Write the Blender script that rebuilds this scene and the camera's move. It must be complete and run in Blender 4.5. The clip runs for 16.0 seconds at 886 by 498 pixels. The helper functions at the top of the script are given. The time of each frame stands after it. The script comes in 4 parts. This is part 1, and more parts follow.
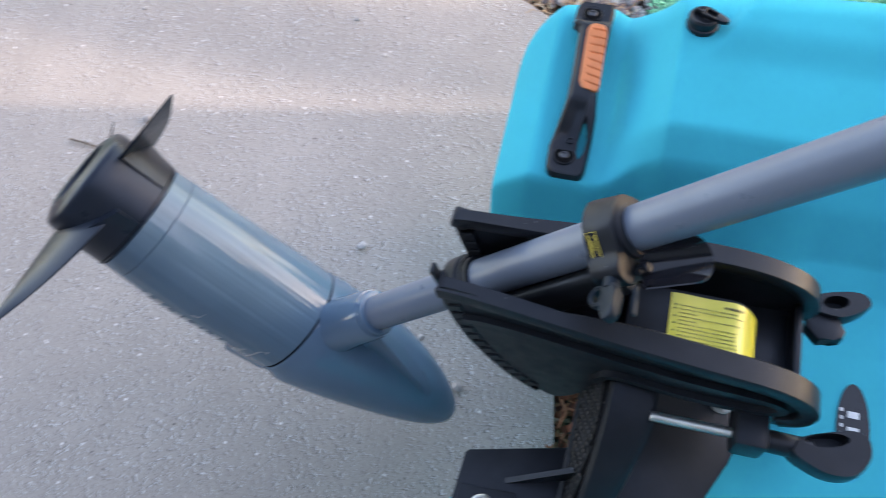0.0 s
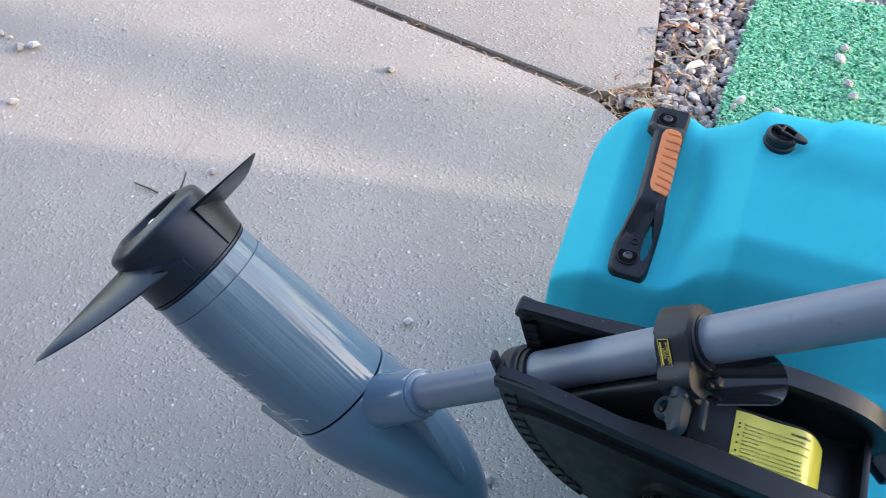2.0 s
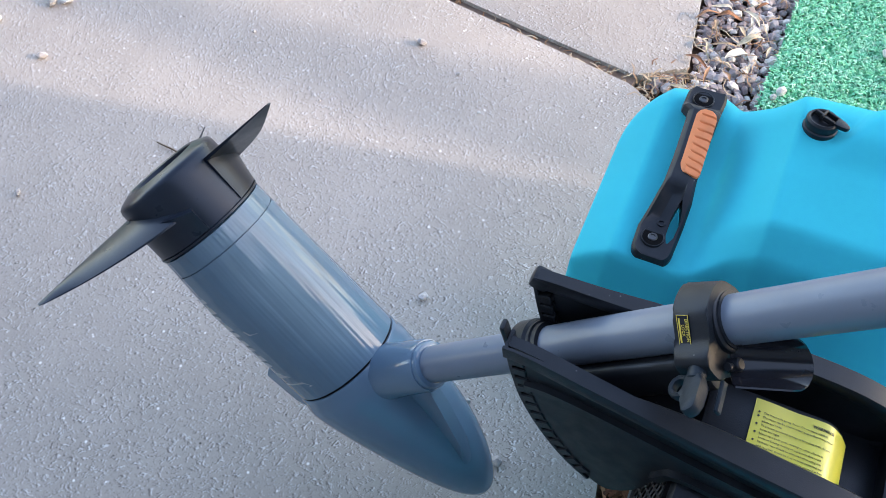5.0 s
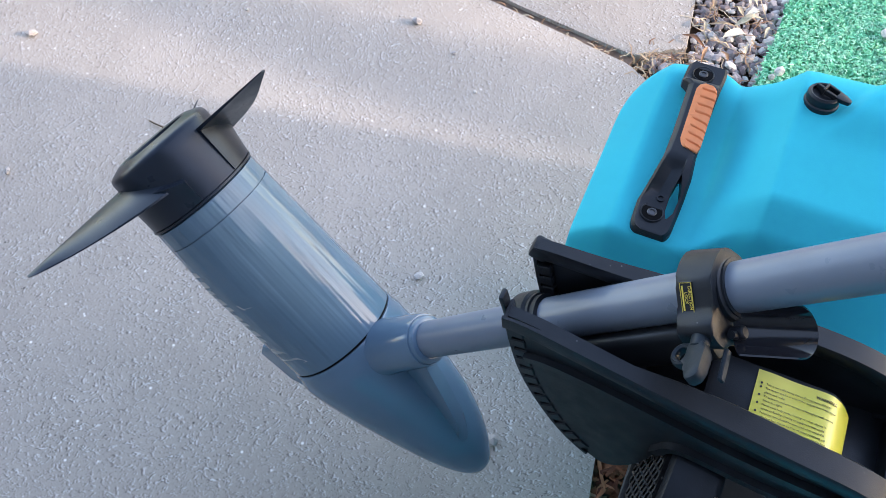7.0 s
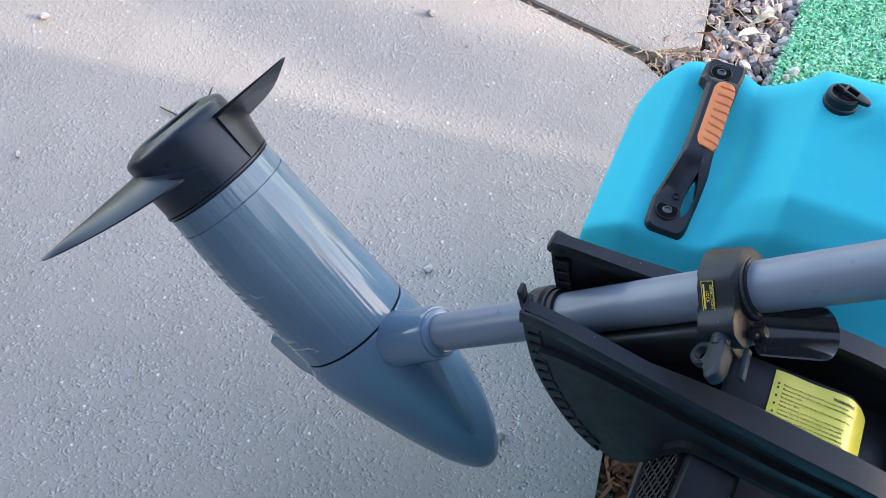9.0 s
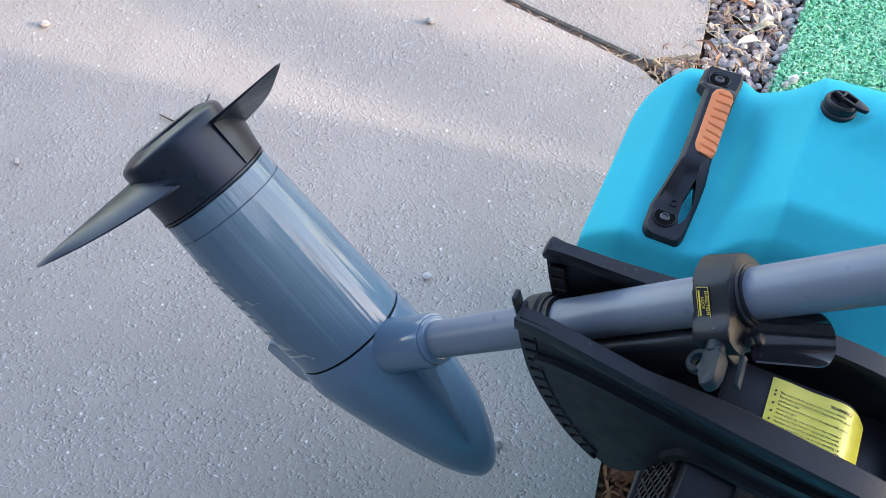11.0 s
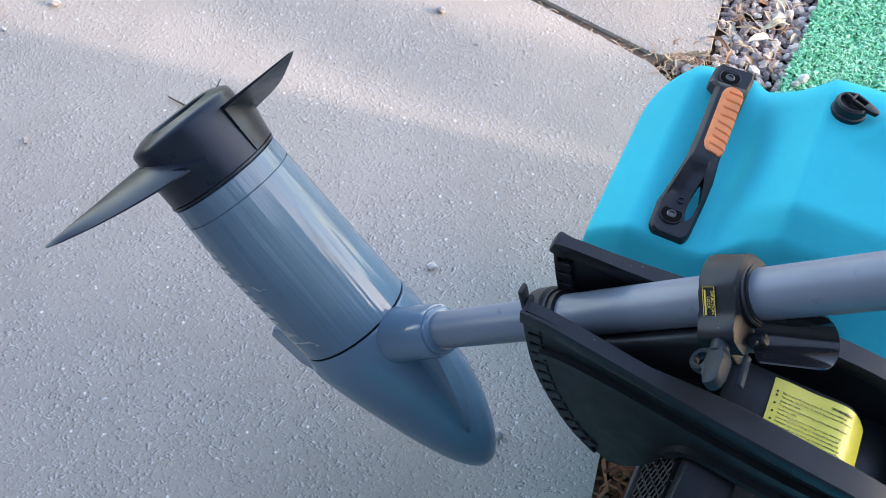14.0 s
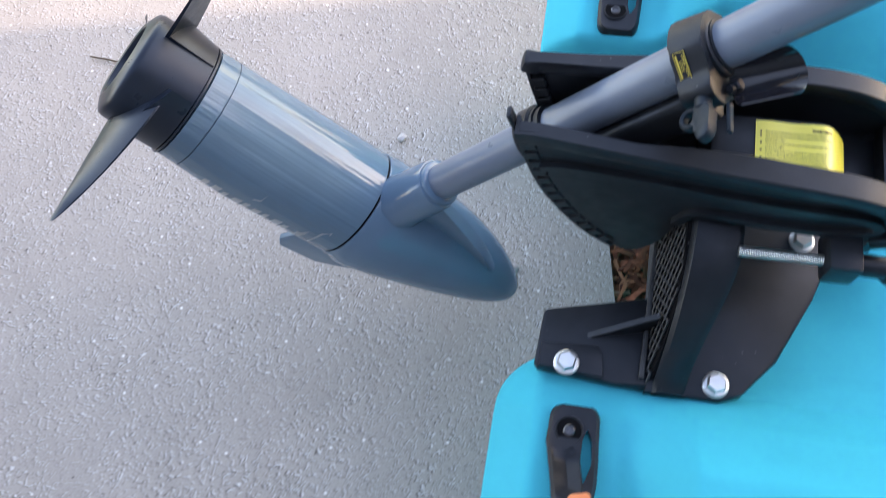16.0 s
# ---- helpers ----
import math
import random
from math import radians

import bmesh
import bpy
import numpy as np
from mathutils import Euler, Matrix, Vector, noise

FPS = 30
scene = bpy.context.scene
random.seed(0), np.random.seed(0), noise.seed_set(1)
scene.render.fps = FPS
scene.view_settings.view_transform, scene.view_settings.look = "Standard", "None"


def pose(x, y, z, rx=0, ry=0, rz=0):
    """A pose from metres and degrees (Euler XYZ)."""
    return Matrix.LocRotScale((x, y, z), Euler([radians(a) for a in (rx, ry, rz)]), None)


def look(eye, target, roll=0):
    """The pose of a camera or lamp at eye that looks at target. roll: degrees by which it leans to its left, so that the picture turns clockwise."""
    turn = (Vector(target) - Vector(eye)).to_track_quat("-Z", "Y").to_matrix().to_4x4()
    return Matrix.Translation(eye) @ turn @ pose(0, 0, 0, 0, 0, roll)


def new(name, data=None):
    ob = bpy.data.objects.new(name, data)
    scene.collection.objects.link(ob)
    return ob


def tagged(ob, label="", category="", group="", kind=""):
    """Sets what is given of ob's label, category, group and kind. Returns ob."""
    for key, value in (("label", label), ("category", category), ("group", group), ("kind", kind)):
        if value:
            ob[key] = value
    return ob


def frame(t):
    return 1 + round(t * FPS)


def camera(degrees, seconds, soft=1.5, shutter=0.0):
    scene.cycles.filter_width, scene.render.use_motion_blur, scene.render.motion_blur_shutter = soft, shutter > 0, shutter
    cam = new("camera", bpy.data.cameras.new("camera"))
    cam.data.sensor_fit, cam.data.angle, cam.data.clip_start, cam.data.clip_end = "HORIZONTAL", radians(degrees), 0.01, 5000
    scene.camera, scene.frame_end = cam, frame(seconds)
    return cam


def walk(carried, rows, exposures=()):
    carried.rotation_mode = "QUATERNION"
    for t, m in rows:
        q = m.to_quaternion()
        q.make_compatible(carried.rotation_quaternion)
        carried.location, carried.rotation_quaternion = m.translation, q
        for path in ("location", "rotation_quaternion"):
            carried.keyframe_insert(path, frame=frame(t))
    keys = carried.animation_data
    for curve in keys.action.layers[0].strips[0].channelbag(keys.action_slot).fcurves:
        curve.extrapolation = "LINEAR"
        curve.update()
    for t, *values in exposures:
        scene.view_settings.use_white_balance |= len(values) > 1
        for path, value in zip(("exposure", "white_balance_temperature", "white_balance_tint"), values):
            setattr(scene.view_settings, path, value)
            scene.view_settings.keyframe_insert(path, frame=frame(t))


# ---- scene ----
cam = camera(56.8, 16.0, soft=0.8, shutter=0.3)
PATH = [
    (0, (0.03, -0.265, 0.938), (-0.289, 0.615, -0.829), -7.1),
    (0.2, (0.015, -0.282, 0.944), (-0.414, 0.580, -0.809), -10.2),
    (0.5, (0.007, -0.284, 0.952), (-0.444, 0.563, -0.802), -9.7),
    (0.8, (0.019, -0.273, 0.957), (-0.363, 0.693, -0.752), -2.8),
    (1, (0.017, -0.271, 0.965), (-0.315, 0.739, -0.729), -0.1),
    (1.2, (-0.003, -0.279, 0.951), (-0.322, 0.761, -0.728), 0.3),
    (1.5, (-0.015, -0.263, 0.952), (-0.336, 0.769, -0.731), -0.6),
    (2, (0.002, -0.267, 0.934), (-0.43, 0.754, -0.731), -3.0),
    (2.5, (0.001, -0.257, 0.924), (-0.509, 0.741, -0.732), -3.4),
    (3, (0.001, -0.26, 0.924), (-0.538, 0.732, -0.727), -3.1),
    (3.5, (0.019, -0.264, 0.913), (-0.512, 0.721, -0.745), -3.2),
    (4, (0.017, -0.268, 0.904), (-0.501, 0.699, -0.768), -3.9),
    (4.2, (0.014, -0.267, 0.907), (-0.499, 0.709, -0.762), -3.7),
    (6.3, (0.011, -0.272, 0.89), (-0.451, 0.708, -0.791), -1.5),
    (6.5, (0.011, -0.274, 0.889), (-0.454, 0.705, -0.791), -1.6),
    (7, (0.011, -0.275, 0.886), (-0.453, 0.694, -0.8), -1.8),
    (7.5, (0.009, -0.276, 0.886), (-0.454, 0.69, -0.803), -1.6),
    (8, (0.006, -0.278, 0.886), (-0.454, 0.69, -0.803), -1.1),
    (8.5, (0.004, -0.279, 0.886), (-0.457, 0.69, -0.802), -0.7),
    (9, (0.0, -0.279, 0.883), (-0.461, 0.678, -0.812), -0.6),
    (9.2, (0.002, -0.277, 0.883), (-0.465, 0.675, -0.813), -1.3),
    (11.3, (0.006, -0.277, 0.88), (-0.47, 0.694, -0.803), -0.7),
    (11.5, (0.008, -0.277, 0.881), (-0.462, 0.692, -0.804), -0.2),
    (12, (0.006, -0.279, 0.886), (-0.466, 0.69, -0.799), -0.4),
    (12.5, (0.012, -0.277, 0.885), (-0.46, 0.691, -0.8), -0.6),
    (13, (0.006, -0.281, 0.886), (-0.468, 0.681, -0.802), -0.6),
    (13.5, (-0.001, -0.282, 0.886), (-0.482, 0.669, -0.806), -0.5),
    (14, (0.001, -0.278, 0.884), (-0.467, 0.668, -0.815), 0.5),
    (14.5, (0.002, -0.28, 0.887), (-0.45, 0.667, -0.815), 1.3),
    (15, (0.006, -0.285, 0.894), (-0.451, 0.644, -0.817), -0.4),
    (15.4, (0.017, -0.291, 0.879), (-0.372, 0.604, -0.866), -1.5),
    (15.5, (0.023, -0.286, 0.879), (-0.356, 0.575, -0.886), -3.6),
    (15.6, (0.022, -0.289, 0.879), (-0.334, 0.56, -0.897), -4.7),
    (15.8, (0.008, -0.3, 0.883), (-0.342, 0.502, -0.915), -10.8),
    (16, (-0.015, -0.324, 0.901), (-0.322, 0.416, -0.932), -14.0),
]
walk(cam, [(t, look(eye, target, roll)) for t, eye, target, roll in PATH],
     [(0, 2.48, 7900, 21), (0.5, 2.52, 7700, 19), (0.8, 2.60, 7550, 17), (1.2, 2.27, 7450, 17), (1.5, 2.31, 7450, 17), (3, 2.38, 7450, 17), (4, 2.46, 7450, 17), (7, 2.48, 7450, 17), (12.5, 2.48, 7450, 17), (15, 2.55, 7450, 17), (15.5, 2.64, 7750, 20), (16, 2.82, 8100, 22)])

# world, sun and exposure
SUN_TO = Vector((0.930, 0.167, 0.33)).normalized()
world = bpy.data.worlds.new("sky")
scene.world = world
world.use_nodes = True
wn = world.node_tree.nodes
sky = wn.new("ShaderNodeTexSky")
sky.sky_type = "NISHITA"
sky.sun_disc = False
sky.sun_elevation = math.asin(SUN_TO.z)
sky.sun_rotation = math.atan2(SUN_TO.x, SUN_TO.y)
sky.dust_density = 0.9
wn["Background"].inputs[1].default_value = 0.15
world.node_tree.links.new(sky.outputs[0], wn["Background"].inputs[0])
sun = new("sun", bpy.data.lights.new("sun", "SUN"))
sun.data.energy = 0.70
sun.data.angle = radians(0.4)
sun.data.color = (1.0, 0.93, 0.86)
sun.matrix_world = look((SUN_TO * 20).to_tuple(), (0, 0, 0))


# ---------------------------------------------------------------- materials
def mat(name, rough=0.5, metal=0.0, spec=0.5):
    m = bpy.data.materials.new(name)
    m.use_nodes = True
    b = m.node_tree.nodes["Principled BSDF"]
    b.inputs["Roughness"].default_value = rough
    b.inputs["Metallic"].default_value = metal
    b.inputs["Specular IOR Level"].default_value = spec
    return m, m.node_tree, b


def node(nt, kind, **values):
    n = nt.nodes.new(kind)
    for k, v in values.items():
        n.inputs[k].default_value = v
    return n


def coords(nt):
    return nt.nodes.new("ShaderNodeTexCoord").outputs["Object"]


def noise_tex(nt, co, scale, detail=4.0, rough=0.55):
    n = node(nt, "ShaderNodeTexNoise", Scale=scale, Detail=detail, Roughness=rough)
    nt.links.new(co, n.inputs["Vector"])
    return n.outputs["Fac"]


def ramp(nt, fac, stops):
    r = nt.nodes.new("ShaderNodeValToRGB")
    el = r.color_ramp.elements
    while len(el) < len(stops):
        el.new(0.5)
    for e, (p, c) in zip(el, stops):
        e.position, e.color = p, (*c, 1)
    nt.links.new(fac, r.inputs[0])
    return r.outputs[0]


def mix(nt, a, b, fac, mode="MIX"):
    n = nt.nodes.new("ShaderNodeMix")
    n.data_type, n.blend_type = "RGBA", mode
    for sock, v in ((n.inputs[6], a), (n.inputs[7], b)):
        if isinstance(v, tuple):
            sock.default_value = (*v, 1)
        else:
            nt.links.new(v, sock)
    if isinstance(fac, float):
        n.inputs[0].default_value = fac
    else:
        nt.links.new(fac, n.inputs[0])
    return n.outputs[2]


def bump(nt, b, height, strength, dist):
    n = node(nt, "ShaderNodeBump", Strength=strength, Distance=dist)
    nt.links.new(height, n.inputs["Height"])
    nt.links.new(n.outputs[0], b.inputs["Normal"])


def painted(name, col, rough, var=0.12, grain=900.0, grain_str=0.06, blotch=14.0, metal=0.0, spec=0.5):
    """A plain coloured surface with blotches, fine grain and uneven gloss."""
    m, nt, b = mat(name, rough, metal, spec)
    co = coords(nt)
    dark = tuple(c * (1 - var) for c in col)
    light = tuple(min(1, c * (1 + var)) for c in col)
    c = ramp(nt, noise_tex(nt, co, blotch, 5), [(0.3, dark), (0.7, light)])
    nt.links.new(c, b.inputs["Base Color"])
    r = ramp(nt, noise_tex(nt, co, blotch * 3, 4), [(0.3, (rough * 0.85,) * 3), (0.75, (min(1, rough * 1.2),) * 3)])
    nt.links.new(r, b.inputs["Roughness"])
    bump(nt, b, noise_tex(nt, co, grain, 2), grain_str, 0.0006)
    return m


def concrete_material():
    m, nt, b = mat("broom_finished_concrete", 0.9, 0, 0.25)
    co = coords(nt)
    base = ramp(nt, noise_tex(nt, co, 2.2, 6), [(0.3, (0.413, 0.363, 0.326)), (0.7, (0.476, 0.419, 0.376))])
    stain = ramp(nt, noise_tex(nt, co, 11.0, 5, 0.65), [(0.3, (0.90, 0.90, 0.90)), (0.6, (1.0, 1.0, 1.0))])
    c = mix(nt, base, stain, 1.0, "MULTIPLY")
    mid = ramp(nt, noise_tex(nt, co, 420.0, 3, 0.7), [(0.34, (0.90, 0.90, 0.905)), (0.66, (1.05, 1.047, 1.045))])
    c = mix(nt, c, mid, 1.0, "MULTIPLY")
    worn = ramp(nt, noise_tex(nt, co, 9.0, 3), [(0.33, (0.35, 0.35, 0.35)), (0.58, (1.0, 1.0, 1.0))])
    # short curled sand grains, pale, a dark fleck beside each painted as relief shade, thinned out in patches
    for scale, seed, off, cover, col in ((108.0, 0.0, 0.0021, 0.500, (0.145, 0.122, 0.108)), (108.0, 0.0, 0.0, 0.550, (0.72, 0.70, 0.68)), (140.0, 3.1, 0.0018, 0.505, (0.15, 0.126, 0.112)), (140.0, 3.1, 0.0, 0.565, (0.70, 0.68, 0.66))):
        shift = nt.nodes.new("ShaderNodeMapping")
        shift.inputs["Location"].default_value = (seed + off, seed * 0.7 + off * 0.6, 0)
        nt.links.new(co, shift.inputs["Vector"])
        worm = node(nt, "ShaderNodeTexNoise", Scale=scale, Detail=1.0, Distortion=1.4)
        nt.links.new(shift.outputs[0], worm.inputs["Vector"])
        line = ramp(nt, worm.outputs["Fac"], [(0.468, (0, 0, 0)), (0.484, (1, 1, 1)), (0.520, (1, 1, 1)), (0.536, (0, 0, 0))])
        some = ramp(nt, noise_tex(nt, shift.outputs[0], scale * 1.15, 1), [(cover, (0, 0, 0)), (cover + 0.03, (0.9, 0.9, 0.9))])
        c = mix(nt, c, col, mix(nt, mix(nt, line, some, 1.0, "MULTIPLY"), worn, 1.0, "MULTIPLY"))
    # a few bright chips and dark specks
    for scale, col, size in ((38.0, (0.86, 0.83, 0.80), 0.055), (26.0, (0.07, 0.06, 0.055), 0.032)):
        chip = node(nt, "ShaderNodeTexVoronoi", Scale=scale, Randomness=1.0)
        nt.links.new(co, chip.inputs["Vector"])
        c = mix(nt, c, col, ramp(nt, chip.outputs["Distance"], [(size, (0.9, 0.9, 0.9)), (size * 1.4, (0, 0, 0))]))
    nt.links.new(c, b.inputs["Base Color"])
    bump(nt, b, noise_tex(nt, co, 300.0, 4, 0.7), 0.25, 0.0007)
    return m


def by_piece(name, stops, rough, scale=60.0, spec=0.3, obj=True):
    """Colour that differs from piece to piece, with mottling."""
    m, nt, b = mat(name, rough, 0, spec)
    co = coords(nt)
    src = nt.nodes.new("ShaderNodeObjectInfo").outputs["Random"] if obj else nt.nodes.new("ShaderNodeNewGeometry").outputs["Random Per Island"]
    c = ramp(nt, src, stops)
    mott = ramp(nt, noise_tex(nt, co, scale, 5, 0.7), [(0.3, (0.65, 0.65, 0.66)), (0.7, (1.15, 1.13, 1.1))])
    nt.links.new(mix(nt, c, mott, 0.9, "MULTIPLY"), b.inputs["Base Color"])
    bump(nt, b, noise_tex(nt, co, scale * 5, 4, 0.7), 0.5, 0.001)
    return m


def brushed(name, col, rough):
    """Enamel over a drawn tube: faint waves run along the motor's axis."""
    m, nt, b = mat(name, rough)
    co = coords(nt)
    c = ramp(nt, noise_tex(nt, co, 12.0, 5), [(0.3, tuple(k * 0.94 for k in col)), (0.7, tuple(k * 1.06 for k in col))])
    nt.links.new(c, b.inputs["Base Color"])
    turn = nt.nodes.new("ShaderNodeMapping")
    z = Vector((-0.7019, 0.1395, 0.6984)).normalized()
    turn.inputs["Rotation"].default_value = z.rotation_difference(Vector((0, 0, 1))).to_euler()
    nt.links.new(co, turn.inputs["Vector"])
    thin = nt.nodes.new("ShaderNodeMapping")
    thin.inputs["Scale"].default_value = (1.0, 1.0, 0.015)
    nt.links.new(turn.outputs[0], thin.inputs["Vector"])
    waves = mix(nt, noise_tex(nt, thin.outputs[0], 175.0, 1), noise_tex(nt, thin.outputs[0], 70.0, 1), 0.5)
    bump(nt, b, waves, 0.9, 0.0022)
    return m


def dusty(name, col, rough):
    """Moulded black plastic with a fine grain, scuffs and specks of dust."""
    m, nt, b = mat(name, rough, 0, 0.36)
    co = coords(nt)
    c = ramp(nt, noise_tex(nt, co, 30.0, 5), [(0.3, tuple(k * 0.75 for k in col)), (0.7, tuple(k * 1.25 for k in col))])
    speck = node(nt, "ShaderNodeTexVoronoi", Scale=150.0, Randomness=1.0)
    nt.links.new(co, speck.inputs["Vector"])
    dot = ramp(nt, speck.outputs["Distance"], [(0.06, (1, 1, 1)), (0.12, (0, 0, 0))])
    some = ramp(nt, noise_tex(nt, co, 45.0, 2), [(0.60, (0, 0, 0)), (0.68, (0.6, 0.6, 0.6))])
    c = mix(nt, c, (0.20, 0.20, 0.20), mix(nt, dot, some, 1.0, "MULTIPLY"))
    film = ramp(nt, noise_tex(nt, co, 16.0, 6, 0.7), [(0.5, (0, 0, 0)), (0.85, (0.06, 0.06, 0.06))])
    c = mix(nt, c, (0.14, 0.14, 0.145), film)
    nt.links.new(c, b.inputs["Base Color"])
    r = ramp(nt, noise_tex(nt, co, 70.0, 4), [(0.3, (rough * 0.85,) * 3), (0.75, (rough * 1.25,) * 3)])
    nt.links.new(r, b.inputs["Roughness"])
    bump(nt, b, noise_tex(nt, co, 1200.0, 2), 0.2, 0.0006)
    return m


CONCRETE = concrete_material()
TEAL = painted("teal_polyethylene", (0.0, 0.470, 0.580), 0.5, 0.05, 700.0, 0.12, 9.0, spec=0.04)
MOTOR_GREY = painted("blue_grey_gloss_enamel", (0.112, 0.188, 0.268), 0.13, 0.06, 900.0, 0.03, 12.0)
SHELL_GREY = brushed("drawn_blue_grey_enamel", (0.108, 0.186, 0.258), 0.10)
SHAFT_GREY = painted("grey_composite_tube", (0.160, 0.194, 0.252), 0.32, 0.06, 1400.0, 0.08, 20.0)
BLACK = dusty("black_moulded_nylon", (0.0135, 0.0150, 0.0180), 0.40)
BLACK_GLOSS = painted("black_gloss_plastic", (0.013, 0.014, 0.019), 0.13, 0.2, 900.0, 0.02, 30.0)
PROP_BLACK = painted("black_glass_filled_nylon", (0.0120, 0.0178, 0.0290), 0.32, 0.2, 1200.0, 0.10, 25.0, spec=0.4)
BOLT_BLACK = painted("black_oxide_steel", (0.10, 0.10, 0.105), 0.3, 0.2, 600.0, 0.1, 60.0, metal=1.0)
KNOB_GREY = painted("dark_grey_plastic", (0.016, 0.023, 0.030), 0.5, 0.15, 900.0, 0.12, 40.0, spec=0.28)
MESH_GREY = painted("grey_dusty_plastic", (0.036, 0.037, 0.040), 0.6, 0.3, 900.0, 0.15, 60.0)
GASKET = painted("black_rubber_and_hole_shade", (0.006, 0.006, 0.007), 0.95, spec=0.1)
ORANGE = painted("orange_rubber", (0.80, 0.24, 0.085), 0.6, 0.08, 900.0, 0.2, 60.0)
YELLOW = painted("yellow_vinyl_label", (0.74, 0.67, 0.07), 0.33, 0.03, 300.0, 0.05, 30.0, spec=0.8)
GOLD_INK = painted("gold_ink", (0.72, 0.55, 0.10), 0.35, 0.1)
BLACK_INK = painted("black_ink", (0.02, 0.02, 0.015), 0.5)
WHITE_INK = painted("white_ink", (0.78, 0.80, 0.80), 0.5, 0.05)
PALE_INK = painted("pale_grey_ink", (0.34, 0.36, 0.38), 0.35, 0.08)
STEEL = painted("zinc_plated_steel", (0.70, 0.70, 0.69), 0.40, 0.1, 600.0, 0.1, 60.0, metal=1.0)
SOIL = painted("dark_soil", (0.095, 0.062, 0.045), 0.95, 0.4, 160.0, 0.6, 40.0, spec=0.15)
GREEN = by_piece("green_synthetic_turf", [(0.0, (0.08, 0.54, 0.31)), (0.5, (0.21, 0.76, 0.47)), (1.0, (0.52, 0.93, 0.69))], 0.55, 90.0, 0.4, obj=False)
PEBBLE = by_piece("grey_violet_gravel", [(0.0, (0.17, 0.135, 0.145)), (0.35, (0.35, 0.295, 0.305)), (0.7, (0.57, 0.50, 0.49)), (1.0, (0.86, 0.80, 0.76))], 0.85)
PEBBLE_BED = by_piece("grey_violet_gravel_bed", [(0.0, (0.17, 0.135, 0.145)), (0.35, (0.35, 0.295, 0.305)), (0.7, (0.57, 0.50, 0.49)), (1.0, (0.86, 0.80, 0.76))], 0.85, obj=False)
DRY_LEAF = by_piece("dry_leaf", [(0.0, (0.30, 0.12, 0.06)), (0.35, (0.46, 0.25, 0.14)), (0.65, (0.62, 0.48, 0.33)), (1.0, (0.76, 0.67, 0.52))], 0.6, 120.0)
MULCH = by_piece("brown_leaf_litter", [(0.0, (0.10, 0.030, 0.016)), (0.6, (0.28, 0.085, 0.042)), (0.92, (0.44, 0.18, 0.09)), (1.0, (0.62, 0.46, 0.34))], 0.7, 120.0, obj=False)
STRAW = by_piece("pale_straw", [(0.0, (0.26, 0.11, 0.06)), (0.5, (0.48, 0.30, 0.18)), (1.0, (0.70, 0.58, 0.42))], 0.7, 120.0, obj=False)
PALE_STONE = by_piece("pale_grey_stone", [(0.0, (0.42, 0.395, 0.39)), (0.5, (0.56, 0.53, 0.525)), (1.0, (0.72, 0.69, 0.68))], 0.85, 160.0)
STUCCO = painted("grey_stucco", (0.22, 0.245, 0.28), 0.9, 0.1, 60.0, 0.6, 2.0, spec=0.2)
EARTH = painted("dry_earth", (0.24, 0.20, 0.16), 0.95, 0.25, 30.0, 0.6, 2.0, spec=0.15)
FOLIAGE = by_piece("tree_leaves", [(0.0, (0.03, 0.07, 0.02)), (1.0, (0.08, 0.15, 0.04))], 0.6, 20.0, obj=False)
BARK = painted("tree_bark", (0.12, 0.085, 0.06), 0.9, 0.3, 90.0, 0.6, 10.0)


# cool tint put into the gloss, standing in for bluer sky reflections
for m in (BLACK, PROP_BLACK, KNOB_GREY):
    m.node_tree.nodes["Principled BSDF"].inputs["Specular Tint"].default_value = (0.80, 0.87, 1.0, 1.0)


# ---------------------------------------------------------------- mesh helpers
def finish(name, bm, material, smooth=35):
    bmesh.ops.recalc_face_normals(bm, faces=bm.faces)
    me = bpy.data.meshes.new(name)
    bm.to_mesh(me)
    bm.free()
    me.materials.append(material)
    if smooth:
        for p in me.polygons:
            p.use_smooth = True
        me.set_sharp_from_angle(angle=radians(smooth))
    return me


def part(name, bm, material, parent=None, label="", smooth=35):
    """Links a bmesh as one mesh object under a thing or a part."""
    ob = new(name, finish(name, bm, material, smooth))
    if parent is not None:
        ob.parent = parent
    if label:
        ob["label"] = label
    return ob


def thing(name, at, label, category, group="", kind=""):
    e = new(name)
    e.location = at
    e.empty_display_size = 0.05
    return tagged(e, label, category, group, kind)


def at_home(parent, m=None):
    """The matrix that takes world places into the parent's frame."""
    return Matrix.Translation(-parent.location) @ (m or Matrix())


def loft(bm, rings, cap=True, closed=True):
    """Skin through rings of equally many points."""
    vs = [[bm.verts.new(p) for p in r] for r in rings]
    n = len(vs[0])
    for a, b in zip(vs, vs[1:]):
        for i in range(n if closed else n - 1):
            bm.faces.new((a[i], a[(i + 1) % n], b[(i + 1) % n], b[i]))
    if cap and closed:
        bm.faces.new(vs[0][::-1])
        bm.faces.new(vs[-1])
    return vs


def lathe(bm, prof, segs=48, centre=lambda z: (0, 0), cap=True):
    """Turned about local z: prof is a list of (radius, z)."""
    loft(bm, [[(centre(z)[0] + r * math.cos(2 * math.pi * i / segs), centre(z)[1] + r * math.sin(2 * math.pi * i / segs), z) for i in range(segs)] for r, z in prof], cap)


def basis(o, x, y, z):
    m = Matrix.Identity(4)
    for k, v in enumerate((x, y, z, o)):
        for i in range(3):
            m[i][k] = v[i]
    return m


